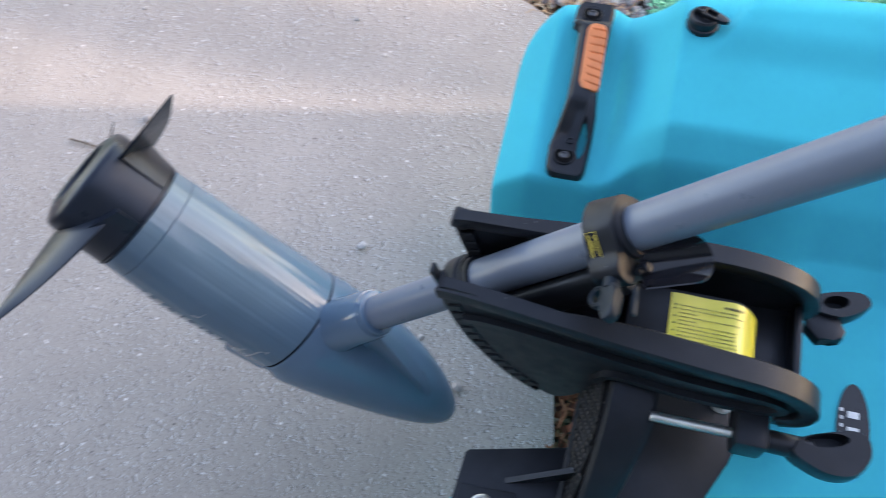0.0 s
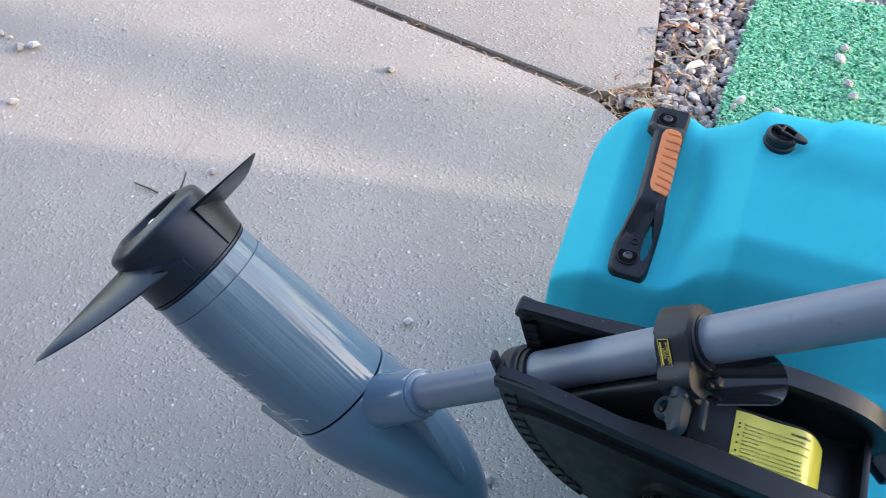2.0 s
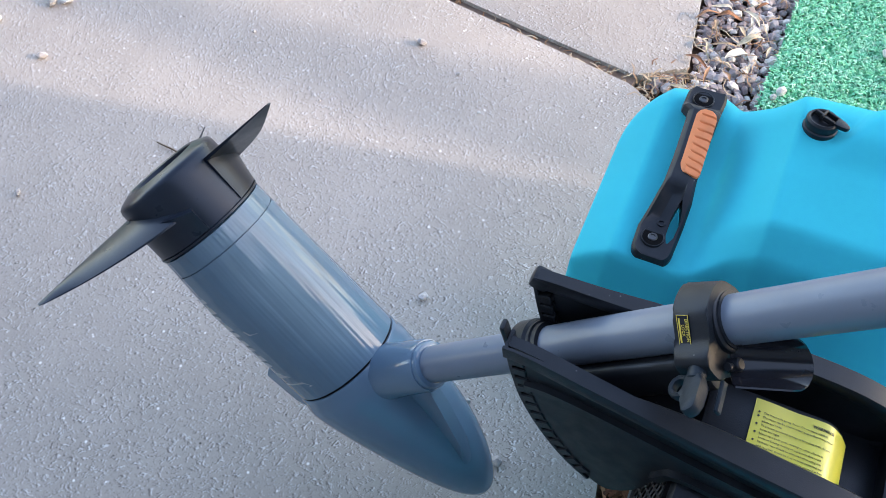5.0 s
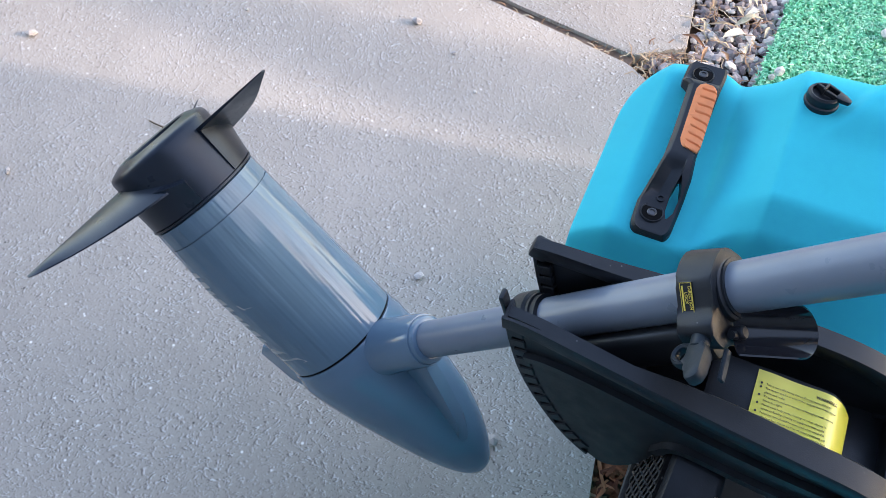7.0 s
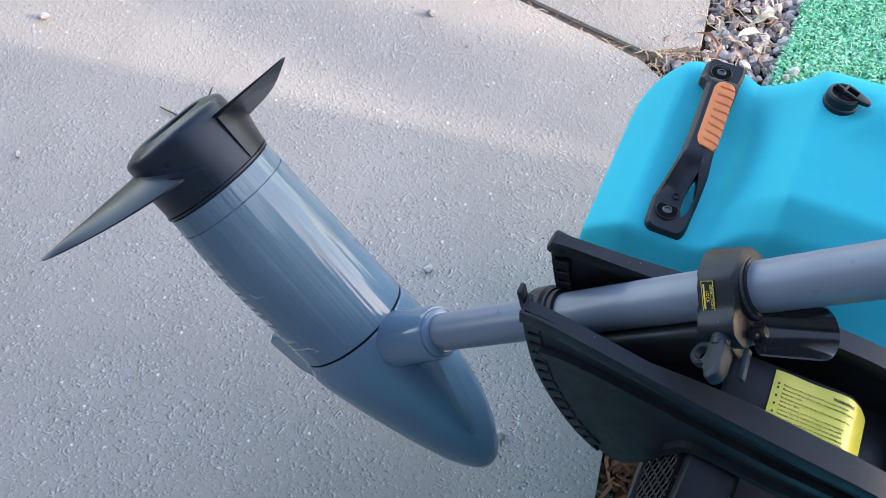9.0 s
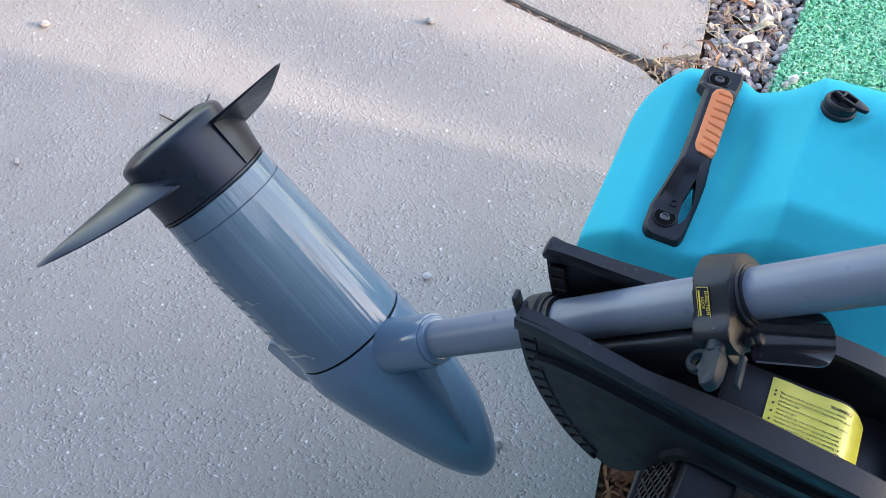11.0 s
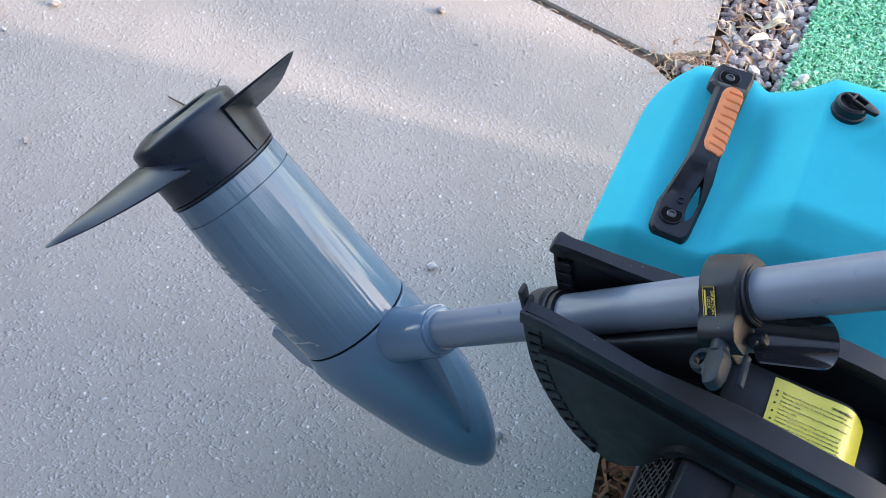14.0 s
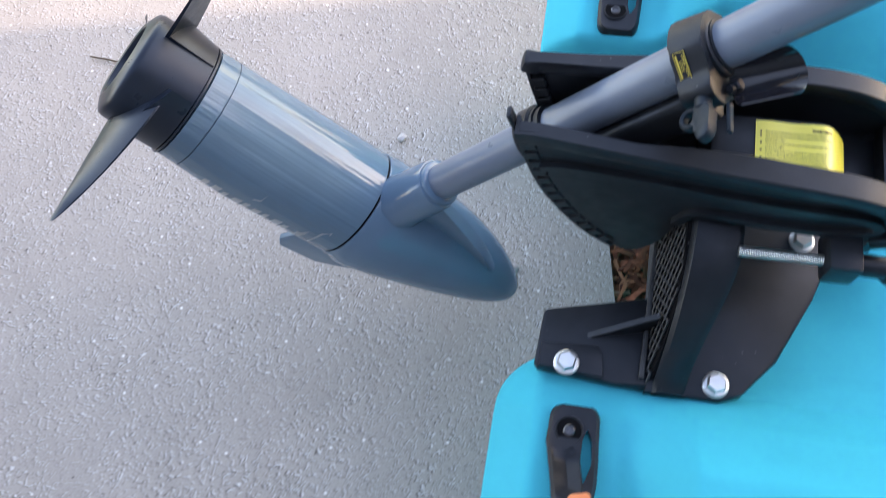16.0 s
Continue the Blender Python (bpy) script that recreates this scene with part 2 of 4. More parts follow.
def along(a, b, up=(0, 0, 1)):
    """Frame at a with local z towards b."""
    a, b = Vector(a), Vector(b)
    z = (b - a).normalized()
    up = Vector(up)
    if abs(z.dot(up)) > 0.98:
        up = Vector((1, 0, 0))
    x = up.cross(z).normalized()
    return basis(a, x, z.cross(x), z), (b - a).length


def rod(bm, a, b, r0, r1=None, segs=16, bevel=0.0):
    m, l = along(a, b)
    r1 = r0 if r1 is None else r1
    prof = [(r0, 0), (r1, l)] if not bevel else [(r0 - bevel, 0), (r0, bevel), (r1, l - bevel), (r1 - bevel, l)]
    loft(bm, [[m @ Vector((r * math.cos(2 * math.pi * i / segs), r * math.sin(2 * math.pi * i / segs), z)) for i in range(segs)] for r, z in prof])


def prism(bm, poly, h0, h1, m=Matrix(), bevel=0.0):
    """A polygon in local xy, extruded along local z, with its long edges bevelled."""
    vs0 = [bm.verts.new(m @ Vector((x, y, h0))) for x, y in poly]
    vs1 = [bm.verts.new(m @ Vector((x, y, h1))) for x, y in poly]
    n = len(poly)
    fs = [bm.faces.new(vs0[::-1]), bm.faces.new(vs1)]
    for i in range(n):
        fs.append(bm.faces.new((vs0[i], vs0[(i + 1) % n], vs1[(i + 1) % n], vs1[i])))
    if bevel:
        es = [e for f in fs[:2] for e in f.edges]
        bmesh.ops.bevel(bm, geom=es, offset=bevel, segments=2, affect="EDGES", profile=0.5)


def block(bm, size, m=Matrix(), bevel=0.0, segs=2):
    sx, sy, sz = (s / 2 for s in size)
    vs = [bm.verts.new(m @ Vector((x, y, z))) for x in (-sx, sx) for y in (-sy, sy) for z in (-sz, sz)]
    fs = [bm.faces.new([vs[i] for i in q]) for q in ((0, 1, 3, 2), (4, 6, 7, 5), (0, 4, 5, 1), (2, 3, 7, 6), (0, 2, 6, 4), (1, 5, 7, 3))]
    if bevel:
        bmesh.ops.bevel(bm, geom=list({e for f in fs for e in f.edges}), offset=bevel, segments=segs, affect="EDGES", profile=0.5)


def sweep(bm, path, section, side):
    """Sweeps a section (list of (n, s)) along a path; s runs along the fixed side vector, n across it."""
    side = Vector(side).normalized()
    rings = []
    for i, p in enumerate(path):
        t = (Vector(path[min(i + 1, len(path) - 1)]) - Vector(path[max(i - 1, 0)])).normalized()
        nrm = side.cross(t).normalized()
        rings.append([Vector(p) + nrm * a + side * b for a, b in section])
    loft(bm, rings)


def rounded(w, h, r, n=4):
    """A rounded rectangle, as a list of (x, y)."""
    out = []
    for cx, cy, a0 in ((w / 2 - r, h / 2 - r, 0), (-w / 2 + r, h / 2 - r, 90), (-w / 2 + r, -h / 2 + r, 180), (w / 2 - r, -h / 2 + r, 270)):
        for k in range(n + 1):
            a = radians(a0 + 90 * k / n)
            out.append((cx + r * math.cos(a), cy + r * math.sin(a)))
    return out


def smooth_path(pts, n=6):
    """Catmull-Rom through points of any dimension."""
    p = [Vector(q) for q in pts]
    p = [p[0] * 2 - p[1]] + p + [p[-1] * 2 - p[-2]]
    out = []
    for i in range(1, len(p) - 2):
        for k in range(n):
            t = k / n
            out.append(0.5 * ((2 * p[i]) + (p[i + 1] - p[i - 1]) * t + (2 * p[i - 1] - 5 * p[i] + 4 * p[i + 1] - p[i + 2]) * t * t + (3 * p[i] - p[i - 1] - 3 * p[i + 1] + p[i + 2]) * t ** 3))
    out.append(p[-2])
    return out


def step(a, b, x):
    t = min(1, max(0, (x - a) / (b - a)))
    return t * t * (3 - 2 * t)


def lettering(name, text, size, m, material, parent, depth=0.0002):
    """Flat letters in the built-in font, turned into a mesh."""
    cu = bpy.data.curves.new(name, "FONT")
    cu.body, cu.size, cu.extrude, cu.align_x, cu.align_y = text, size, depth, "CENTER", "CENTER"
    cu.resolution_u = 3
    tmp = bpy.data.objects.new(name, cu)
    me = bpy.data.meshes.new_from_object(tmp)
    bpy.data.objects.remove(tmp)
    me.transform(m)
    me.materials.clear()
    me.materials.append(material)
    ob = new(name, me)
    ob.parent = parent
    return ob


# ---------------------------------------------------------------- the ground
def flat(name, poly, z0, z1, material, label, bevel=0.0, category="ground"):
    bm = bmesh.new()
    prism(bm, poly, z0, z1, bevel=bevel)
    ob = part(name, bm, material, smooth=30)
    return tagged(ob, label, category, kind="structure")


flat("ground", [(-150, -150), (150, -150), (150, 150), (-150, 150)], -0.30, -0.035, EARTH, "dry brown earth reaching to the horizon")
NEAR_SLAB = [(-0.118, 0.646), (-0.100, 0.638), (-0.088, 0.622), (-0.070, 0.618), (-0.061, 0.604), (-0.020, 0.355), (0.030, 0.062), (0.043, -0.010), (0.125, -0.50), (0.36, -2.0), (0.60, -4.0), (-0.45, -4.0), (-0.66, -2.0), (-1.075, 0.10), (-1.128, 0.345), (-1.160, 0.47), (-1.245, 0.872), (-0.70, 0.760), (-0.30, 0.681)]
FAR_SLAB = [(-0.118, 0.664), (-0.102, 0.667), (-0.078, 0.690), (-0.056, 0.698), (-0.042, 0.712), (-0.066, 0.885), (-0.14, 1.40), (-0.50, 4.0), (-1.80, 4.0), (-1.40, 1.60), (-1.248, 0.888), (-0.70, 0.776), (-0.30, 0.697)]
flat("pavement_slab", NEAR_SLAB, -0.09, 0.0, CONCRETE, "grey speckled concrete walkway slab in open shade", 0.004, "pavement")
flat("pavement_slab", FAR_SLAB, -0.09, 0.0, CONCRETE, "grey concrete walkway slab with a chipped corner", 0.004, "pavement")
bm = bmesh.new()
prism(bm, [(-0.112, 0.640), (-0.108, 0.670), (-0.30, 0.7015), (-0.70, 0.7805), (-1.24, 0.894), (-1.24, 0.866), (-0.70, 0.7555), (-0.30, 0.6765)], -0.07, -0.007)
tagged(part("joint_filler", bm, painted("weathered_joint_strip", (0.155, 0.108, 0.085), 0.9, 0.4, 200.0, 0.5, 60.0)), "dark weathered fibre strip in the slab joint", "joint filler", kind="structure")
flat("planting_bed", [(-0.12, 0.55), (-0.02, 0.30), (0.03, 0.0), (0.1, -0.5), (0.5, -2.0), (3.2, -2.0), (3.2, 3.0), (-0.40, 3.0), (-0.10, 1.0)], -0.2, -0.022, SOIL, "dark soil bed beside the walkway")
flat("planting_bed", [(-1.05, 0.05), (-1.10, 0.40), (-1.22, 0.90), (-1.75, 3.5), (-4, 3.5), (-4, -2), (-0.64, -2)], -0.2, -0.022, SOIL, "dark soil bed beside the walkway")


def strands(name, material, n, place, height, width, lean, label, category, seed, parts=2, curl=0.0):
    """Many small bent strips in one mesh."""
    rng = np.random.default_rng(seed)
    xy = place(rng, n)
    n = len(xy)
    ang = rng.uniform(0, 2 * np.pi, n)
    d = np.stack([np.cos(ang), np.sin(ang)], 1)
    w = np.stack([-d[:, 1], d[:, 0]], 1)
    h = height * rng.uniform(0.6, 1.25, n)
    wd = width * rng.uniform(0.7, 1.3, n)
    ln = lean * rng.uniform(0.3, 1.5, n)
    rows = []
    for k in range(parts + 1):
        t = k / parts
        c = xy[:, :2] + d * (ln * t ** 1.5)[:, None] + w * (curl * np.sin(t * 3.0) * rng.uniform(-1, 1, n))[:, None]
        z = xy[:, 2] + h * np.sin(t * 1.9) / 0.95
        half = wd * (1 - 0.6 * t) / 2
        for s in (-1, 1):
            rows.append(np.concatenate([c + w * (s * half)[:, None], z[:, None]], 1))
    v = np.stack(rows, 1).reshape(-1, 3)
    per = 2 * (parts + 1)
    quad = np.array([[2 * k, 2 * k + 1, 2 * k + 3, 2 * k + 2] for k in range(parts)])
    f = (np.arange(n)[:, None, None] * per + quad[None]).reshape(-1, 4)
    me = bpy.data.meshes.new(name)
    me.from_pydata(v.tolist(), [], f.tolist())
    me.materials.append(material)
    for p in me.polygons:
        p.use_smooth = True
    return tagged(new(name, me), label, category, kind="stuff")


def in_box(x0, x1, y0, y1, keep=lambda x, y: x == x, z=0.0):
    def place(rng, n):
        p = np.stack([rng.uniform(x0, x1, n), rng.uniform(y0, y1, n), np.full(n, z)], 1)
        return p[keep(p[:, 0], p[:, 1])]
    return place


def turf_edge(y):
    return 0.070 + 0.012 * (y - 0.66) / 0.3 + 0.022 * np.clip((y - 0.93) / 0.06, 0, 1) ** 2


TURF_TOP = 1.0
bm = bmesh.new()
prism(bm, [(0.068, 0.40), (0.070, 0.66), (0.080, 0.92), (0.098, 0.975), (0.13, 0.995), (0.9, 1.05), (2.4, 1.1), (2.4, -1.5), (0.16, -1.5), (0.14, -0.2)], -0.021, -0.004)
tagged(part("turf_mat", bm, painted("green_turf_backing", (0.04, 0.36, 0.20), 0.8)), "green artificial turf mat laid on the bed", "turf mat")
strands("turf_pile", GREEN, 40000, in_box(0.06, 0.60, 0.36, 1.03, lambda x, y: (x > turf_edge(y)) & (y < 0.993 + 0.07 * (x - 0.12)), -0.005), 0.0070, 0.0046, 0.0060, "curly green artificial turf fibres", "turf", 5, 4, 0.006)
strands("turf_pile", GREEN, 14000, in_box(0.60, 1.4, 0.36, 1.03, z=-0.005), 0.0085, 0.005, 0.007, "curly green artificial turf fibres", "turf", 6, 2, 0.003)
bm = bmesh.new()
prism(bm, [(-1.195, 0.50), (-1.21, 0.45), (-1.9, 0.30), (-1.9, 1.8), (-1.38, 1.1)], -0.021, -0.004)
tagged(part("turf_mat", bm, painted("green_turf_backing_b", (0.05, 0.42, 0.24), 0.8)), "green artificial turf mat beyond the gravel strip", "turf mat")
strands("turf_pile", GREEN, 7000, in_box(-1.6, -1.195, 0.40, 0.80, lambda x, y: (x < -1.20 - 0.2 * (y - 0.5)) & (y > 0.45), -0.005), 0.0085, 0.0042, 0.007, "curly green artificial turf fibres", "turf", 7, 2, 0.003)


def stone_mesh(seed, material=PEBBLE, cuts_n=7, fine=1):
    rng = random.Random(seed)
    bm = bmesh.new()
    bmesh.ops.create_icosphere(bm, subdivisions=fine, radius=1)
    cuts = [(Vector((rng.gauss(0, 1), rng.gauss(0, 1), rng.gauss(0, 1))).normalized(), rng.uniform(0.55, 0.8)) for _ in range(cuts_n)]
    sc = (rng.uniform(0.9, 1.35), rng.uniform(0.75, 1.0), rng.uniform(0.55, 0.8))
    for v in bm.verts:
        p = v.co * rng.uniform(0.9, 1.1)
        for n, d in cuts:
            over = p.dot(n) - d
            if over > 0:
                p = p - n * over
        v.co = Vector((p.x * sc[0], p.y * sc[1], p.z * sc[2]))
    return finish("pebble", bm, material, 14 if material is PALE_STONE else 30)


STONES = [stone_mesh(40 + k) for k in range(10)]
PALE_STONES = [stone_mesh(70 + k, PALE_STONE, 5, 1) for k in range(6)]


def gravel(name, n, box, keep, size, label, seed, singles=0, single_box=None):
    """A bed of broken stone: the stones of one stretch singly, the rest in one mesh."""
    rng = np.random.default_rng(seed)
    x0, x1, y0, y1 = box
    arrays = []
    for me in STONES:
        vs = np.array([v.co[:] for v in me.vertices])
        fs = np.array([p.vertices[:] for p in me.polygons])
        arrays.append((vs, fs))
    V, Fc, off = [], [], 0
    pick = []
    for _ in range(n):
        x, y = rng.uniform(x0, x1), rng.uniform(y0, y1)
        s = size * rng.choice([0.5, 0.75, 1.0, 1.25], p=[0.25, 0.35, 0.3, 0.1]) * rng.uniform(0.85, 1.15)
        if not keep(x, y):
            continue
        k = int(rng.integers(len(STONES)))
        e = Euler((rng.uniform(-0.5, 0.5), rng.uniform(-0.5, 0.5), rng.uniform(0, 6.28)))
        z = -0.016 + s * rng.uniform(0.2, 0.9)
        if single_box and len(pick) < singles and single_box[0] < x < single_box[1] and single_box[2] < y < single_box[3]:
            pick.append((k, Matrix.LocRotScale((x, y, z), e, (s, s, s))))
            continue
        R = np.array(e.to_matrix()) * s
        vs, fs = arrays[k]
        V.append(vs @ R.T + (x, y, z))
        Fc.append(fs + off)
        off += len(vs)
    me = bpy.data.meshes.new(name)
    me.from_pydata(np.concatenate(V).tolist(), [], np.concatenate(Fc).tolist())
    me.materials.append(PEBBLE_BED)
    bed = tagged(new(name, me), label, "gravel", kind="stuff")
    return bed, pick


def right_gravel(x, y):
    edge = -0.042 - 0.145 * (y - 0.712) if y > 0.70 else (-0.10 if y > 0.655 else -0.061 - 0.166 * (y - 0.604))
    if y > 0.985 + 0.07 * (x - 0.12):
        return x > edge + 0.006
    return edge + 0.006 < x < float(turf_edge(np.float64(y))) + 0.004


def left_gravel(x, y):
    edge = -1.128 - 0.232 * (y - 0.345)
    return x < edge - 0.006 and not (x < -1.205 - 0.2 * (y - 0.5) and y > 0.46)


bed_a, pick_a = gravel("gravel_bed", 17000, (-0.22, 0.55, 0.55, 1.45), right_gravel, 0.0080, "grey and violet crushed stone beside the walkway", 3, 280, (-0.12, 0.12, 0.6, 1.05))
bed_b, pick_b = gravel("gravel_bed", 7000, (-1.75, -1.08, -0.1, 1.2), left_gravel, 0.0092, "grey crushed stone along the walkway", 4)


def leaf_mesh(name, length, width, curl, seed, material=DRY_LEAF):
    """A dry, curled leaf with a midrib fold, thin but solid."""
    rng = random.Random(seed)
    bm = bmesh.new()
    n = 9
    rows = []
    for i in range(n):
        t = i / (n - 1)
        w = width * math.sin(math.pi * min(1, t * 0.96 + 0.03)) ** 0.8
        z = curl * length * (math.sin(t * 3.1) + 0.25 * math.sin(t * 9 + seed))
        y0 = 0.12 * length * math.sin(t * 2.5 + seed)
        row = []
        for s in (-1, -0.5, 0, 0.5, 1):
            row.append(Vector((t * length, y0 + s * w / 2, z + abs(s) * w * 0.28 + rng.uniform(-1, 1) * w * 0.06)))
        rows.append(row)
    loft(bm, [[*r, *[p + Vector((0, 0, -0.0006)) for p in r[::-1]]] for r in rows])
    return finish(name, bm, material, 60)


PALE_LEAF = by_piece("bleached_dry_leaf", [(0.0, (0.66, 0.52, 0.34)), (1.0, (0.82, 0.76, 0.64))], 0.55, 150.0)
LEAVES = [leaf_mesh("dry_leaf", 0.038 + 0.007 * (k % 4), 0.008 + 0.002 * (k % 3), 0.10 + 0.05 * (k % 3), k) for k in range(6)]
BIG_LEAVES = [leaf_mesh("dry_leaf", 0.044, 0.013, 0.16, 20 + k, PALE_LEAF) for k in range(3)]
rng = random.Random(11)
spots = [(0.006, 0.742, 55), (0.016, 0.775, 48), (0.022, 0.805, 62), (-0.010, 0.885, 20), (0.052, 0.905, 60), (-0.030, 0.75, 100), (-0.055, 0.682, 10), (-0.085, 0.657, 175), (-0.06, 0.655, -15), (-0.015, 0.715, 160), (0.02, 0.70, 130), (-0.03, 0.805, 95), (0.06, 0.77, 80), (0.035, 0.96, 30), (0.0, 0.98, 120), (0.10, 1.03, 15), (-1.165, 0.40, 60), (-1.15, 0.355, 50), (-1.19, 0.42, 100)]
spots += [(rng.uniform(-0.045, 0.062), rng.uniform(0.70, 0.98), rng.uniform(0, 360)) for _ in range(16)]
for i, (x, y, a) in enumerate(spots):
    ob = new("dry_leaf", LEAVES[i % 6])
    s = 1.0 if i in (0, 1, 17) else rng.uniform(0.5, 0.85)
    ob.matrix_world = pose(x, y, 0.004, rng.uniform(-15, 15), rng.uniform(-15, 15), a) @ Matrix.Diagonal((s, s, s, 1))
    if i < 3:
        ob.data = BIG_LEAVES[i]
    tagged(ob, "curled tan dry leaf lying on the gravel", "leaf", "dry leaves on the gravel")


def litter(rng, n):
    p = np.stack([rng.uniform(0.0, 0.16, n), rng.uniform(-0.16, 0.24, n), rng.uniform(-0.02, -0.006, n)], 1)
    return p[p[:, 0] > 0.038 - 0.166 * p[:, 1]]


strands("leaf_litter", MULCH, 900, litter, 0.008, 0.007, 0.034, "brown dry needles and leaf litter in the bed", "leaf litter", 9, 4, 0.006)
strands("leaf_litter", STRAW, 130, in_box(-0.06, 0.07, 0.60, 1.0, np.vectorize(right_gravel), -0.012), 0.012, 0.003, 0.035, "thin dry twigs and leaves among the gravel", "leaf litter", 10, 4, 0.008)
strands("leaf_litter", STRAW, 80, in_box(-0.115, -0.03, 0.625, 0.70, z=-0.010), 0.010, 0.003, 0.025, "dry needles caught at the end of the slab joint", "leaf litter", 12, 4, 0.006)

def in_joint(rng, n):
    t = rng.uniform(0.0, 1.0, n) ** 1.6
    return np.stack([-0.12 - 0.62 * t, 0.655 + 0.112 * t + rng.uniform(-0.006, 0.006, n), np.full(n, -0.008)], 1)


strands("leaf_litter", STRAW, 70, in_joint, 0.006, 0.003, 0.016, "brown needles and grit lodged in the slab joint", "leaf litter", 14, 3, 0.004)
LOOSE = [(-0.439, 0.598, 0.0095), (-0.244, 0.184, 0.0075), (-0.078, 0.025, 0.0095), (-0.980, 0.340, 0.0088), (-1.046, 0.448, 0.011), (-1.026, 0.460, 0.010), (-1.056, 0.289, 0.012), (-1.107, 0.378, 0.012), (-0.608, 0.320, 0.0085), (-0.834, 0.110, 0.006), (-0.137, 0.077, 0.0045), (-1.062, 0.262, 0.011), (-0.70, 0.52, 0.004), (-0.36, 0.56, 0.004), (-1.099, 0.466, 0.008), (-1.079, 0.464, 0.005), (-1.013, 0.261, 0.005), (-0.905, 0.545, 0.004), (-0.53, 0.43, 0.003), (-0.30, 0.50, 0.0035)]
for i, (x, y, s) in enumerate(LOOSE):
    ob = new("loose_stone", PALE_STONES[i % 6])
    ob.matrix_world = Matrix.LocRotScale((x, y, s * 0.52), Euler((0, 0, i * 1.3)), (s, s, s))
    tagged(ob, "small pale grey stone lying on the concrete", "stone", "loose stones")
ON_TURF = [(0.094, 0.707, 0.009), (0.226, 0.847, 0.010), (0.231, 0.872, 0.009), (0.244, 0.796, 0.009), (0.254, 0.769, 0.011), (0.306, 0.797, 0.010), (0.086, 0.692, 0.006), (0.150, 0.699, 0.009)]
for i, (x, y, s) in enumerate(ON_TURF):
    ob = new("loose_stone", PALE_STONES[(i + 4) % 6])
    ob.matrix_world = Matrix.LocRotScale((x, y, 0.004 + s * 0.4), Euler((0.2, 0, i * 2.1)), (s, s, s))
    tagged(ob, "pinkish grey stone lying on the green turf", "stone", "stones on the turf")
bm = bmesh.new()
pts = smooth_path([(-0.706, 0.264, 0.003), (-0.694, 0.262, 0.004), (-0.68, 0.2615, 0.003), (-0.664, 0.259, 0.003)], 5)
sweep(bm, pts, [(0.0013 * math.cos(a), 0.0013 * math.sin(a)) for a in np.linspace(0, 2 * math.pi, 7)[:-1]], (0, 0, 1))
tagged(part("twig", bm, BARK), "thin dark twig lying on the concrete", "twig")

# unseen walls, overhang and tree, added to shade the walkway, boat and motor
bm = bmesh.new()
block(bm, (0.25, 9.0, 3.6), pose(3.6, -3.425, 1.6))
tagged(part("east_shade_wall", bm, STUCCO), "plain grey stucco wall out of view, added to shade the walkway", "wall", kind="structure")

# added wall and overhang hold skylight off the south-facing sides
bm = bmesh.new()
block(bm, (8.0, 0.25, 3.2), pose(-0.9, -2.1, 1.4))
tagged(part("south_shade_wall", bm, STUCCO), "plain grey stucco wall out of view, added to darken south-facing sides", "wall", kind="structure")
bm = bmesh.new()
block(bm, (8.4, 1.1, 0.18), pose(-0.9, -1.75, 2.95))
tagged(part("eave", bm, STUCCO), "plain overhang out of view, added to dim skylight from the south", "eave", kind="structure")


def tree(at, height, crown_r, seed):
    """An unseen tree added for its shadow: one bent trunk, its crown set off to the north."""
    rng = random.Random(seed)
    root = thing("tree", at, "broadleaf tree out of view, trunk bent to throw the soft shadow band", "tree")
    bm = bmesh.new()
    # lean and taper are set by the shadow band wanted on the slab
    stem = smooth_path([(0.04, 0.03, -0.05), (0.02, 0.02, 1.2), (0.0, 0.0, 2.4), (0.0, 0.0, 3.25), (0.0, 0.085, 3.52), (0.0, 0.20, 3.80), (0.0, 0.5, 4.2)], 5)
    for p, q in zip(stem, stem[1:]):
        r0, r1 = (float(np.interp(v.z, (0, 2.4, 3.2, 3.4, 3.6, 4.2), (0.18, 0.13, 0.115, 0.075, 0.045, 0.03))) for v in (p, q))
        rod(bm, p, q, r0, r1, 14)
    tips = []
    for k in range(9):
        a = k * 2.4 + rng.uniform(-0.3, 0.3)
        tip = Vector((math.cos(a) * crown_r * rng.uniform(0.5, 0.95), 1.75 + math.sin(a) * crown_r * rng.uniform(0.4, 0.8), height * rng.uniform(0.95, 1.35)))
        rod(bm, stem[-6].lerp(stem[-1], k / 8), tip, 0.028, 0.008, 7)
        tips.append(tip)
    part("trunk", bm, BARK, root)
    V, Fc = [], []
    for k in range(4200):
        c = rng.choice(tips) + Vector((rng.gauss(0, 0.26), rng.gauss(0, 0.26), rng.gauss(0, 0.2) + 0.1))
        e = Euler((rng.uniform(0, 6), rng.uniform(0, 6), rng.uniform(0, 6))).to_matrix()
        l, w = rng.uniform(0.06, 0.11), rng.uniform(0.025, 0.045)
        i = len(V)
        V += [c + e @ Vector(p) for p in ((-l / 2, 0, 0), (0, -w / 2, 0.006), (l / 2, 0, 0), (0, w / 2, 0.006))]
        Fc.append((i, i + 1, i + 2, i + 3))
    me = bpy.data.meshes.new("crown")
    me.from_pydata([tuple(p) for p in V], [], Fc)
    me.materials.append(FOLIAGE)
    ob = new("crown", me)
    ob.parent = root
    return root


tree((9.0, 2.18, -0.04), 3.9, 1.35, 5)


# ---------------------------------------------------------------- the kayak
def ease(a, b, x):
    """A straight ramp with slightly rounded ends."""
    t = min(1, max(0, (x - a) / (b - a)))
    return 0.97 * t + 0.03 * t * t * (3 - 2 * t)


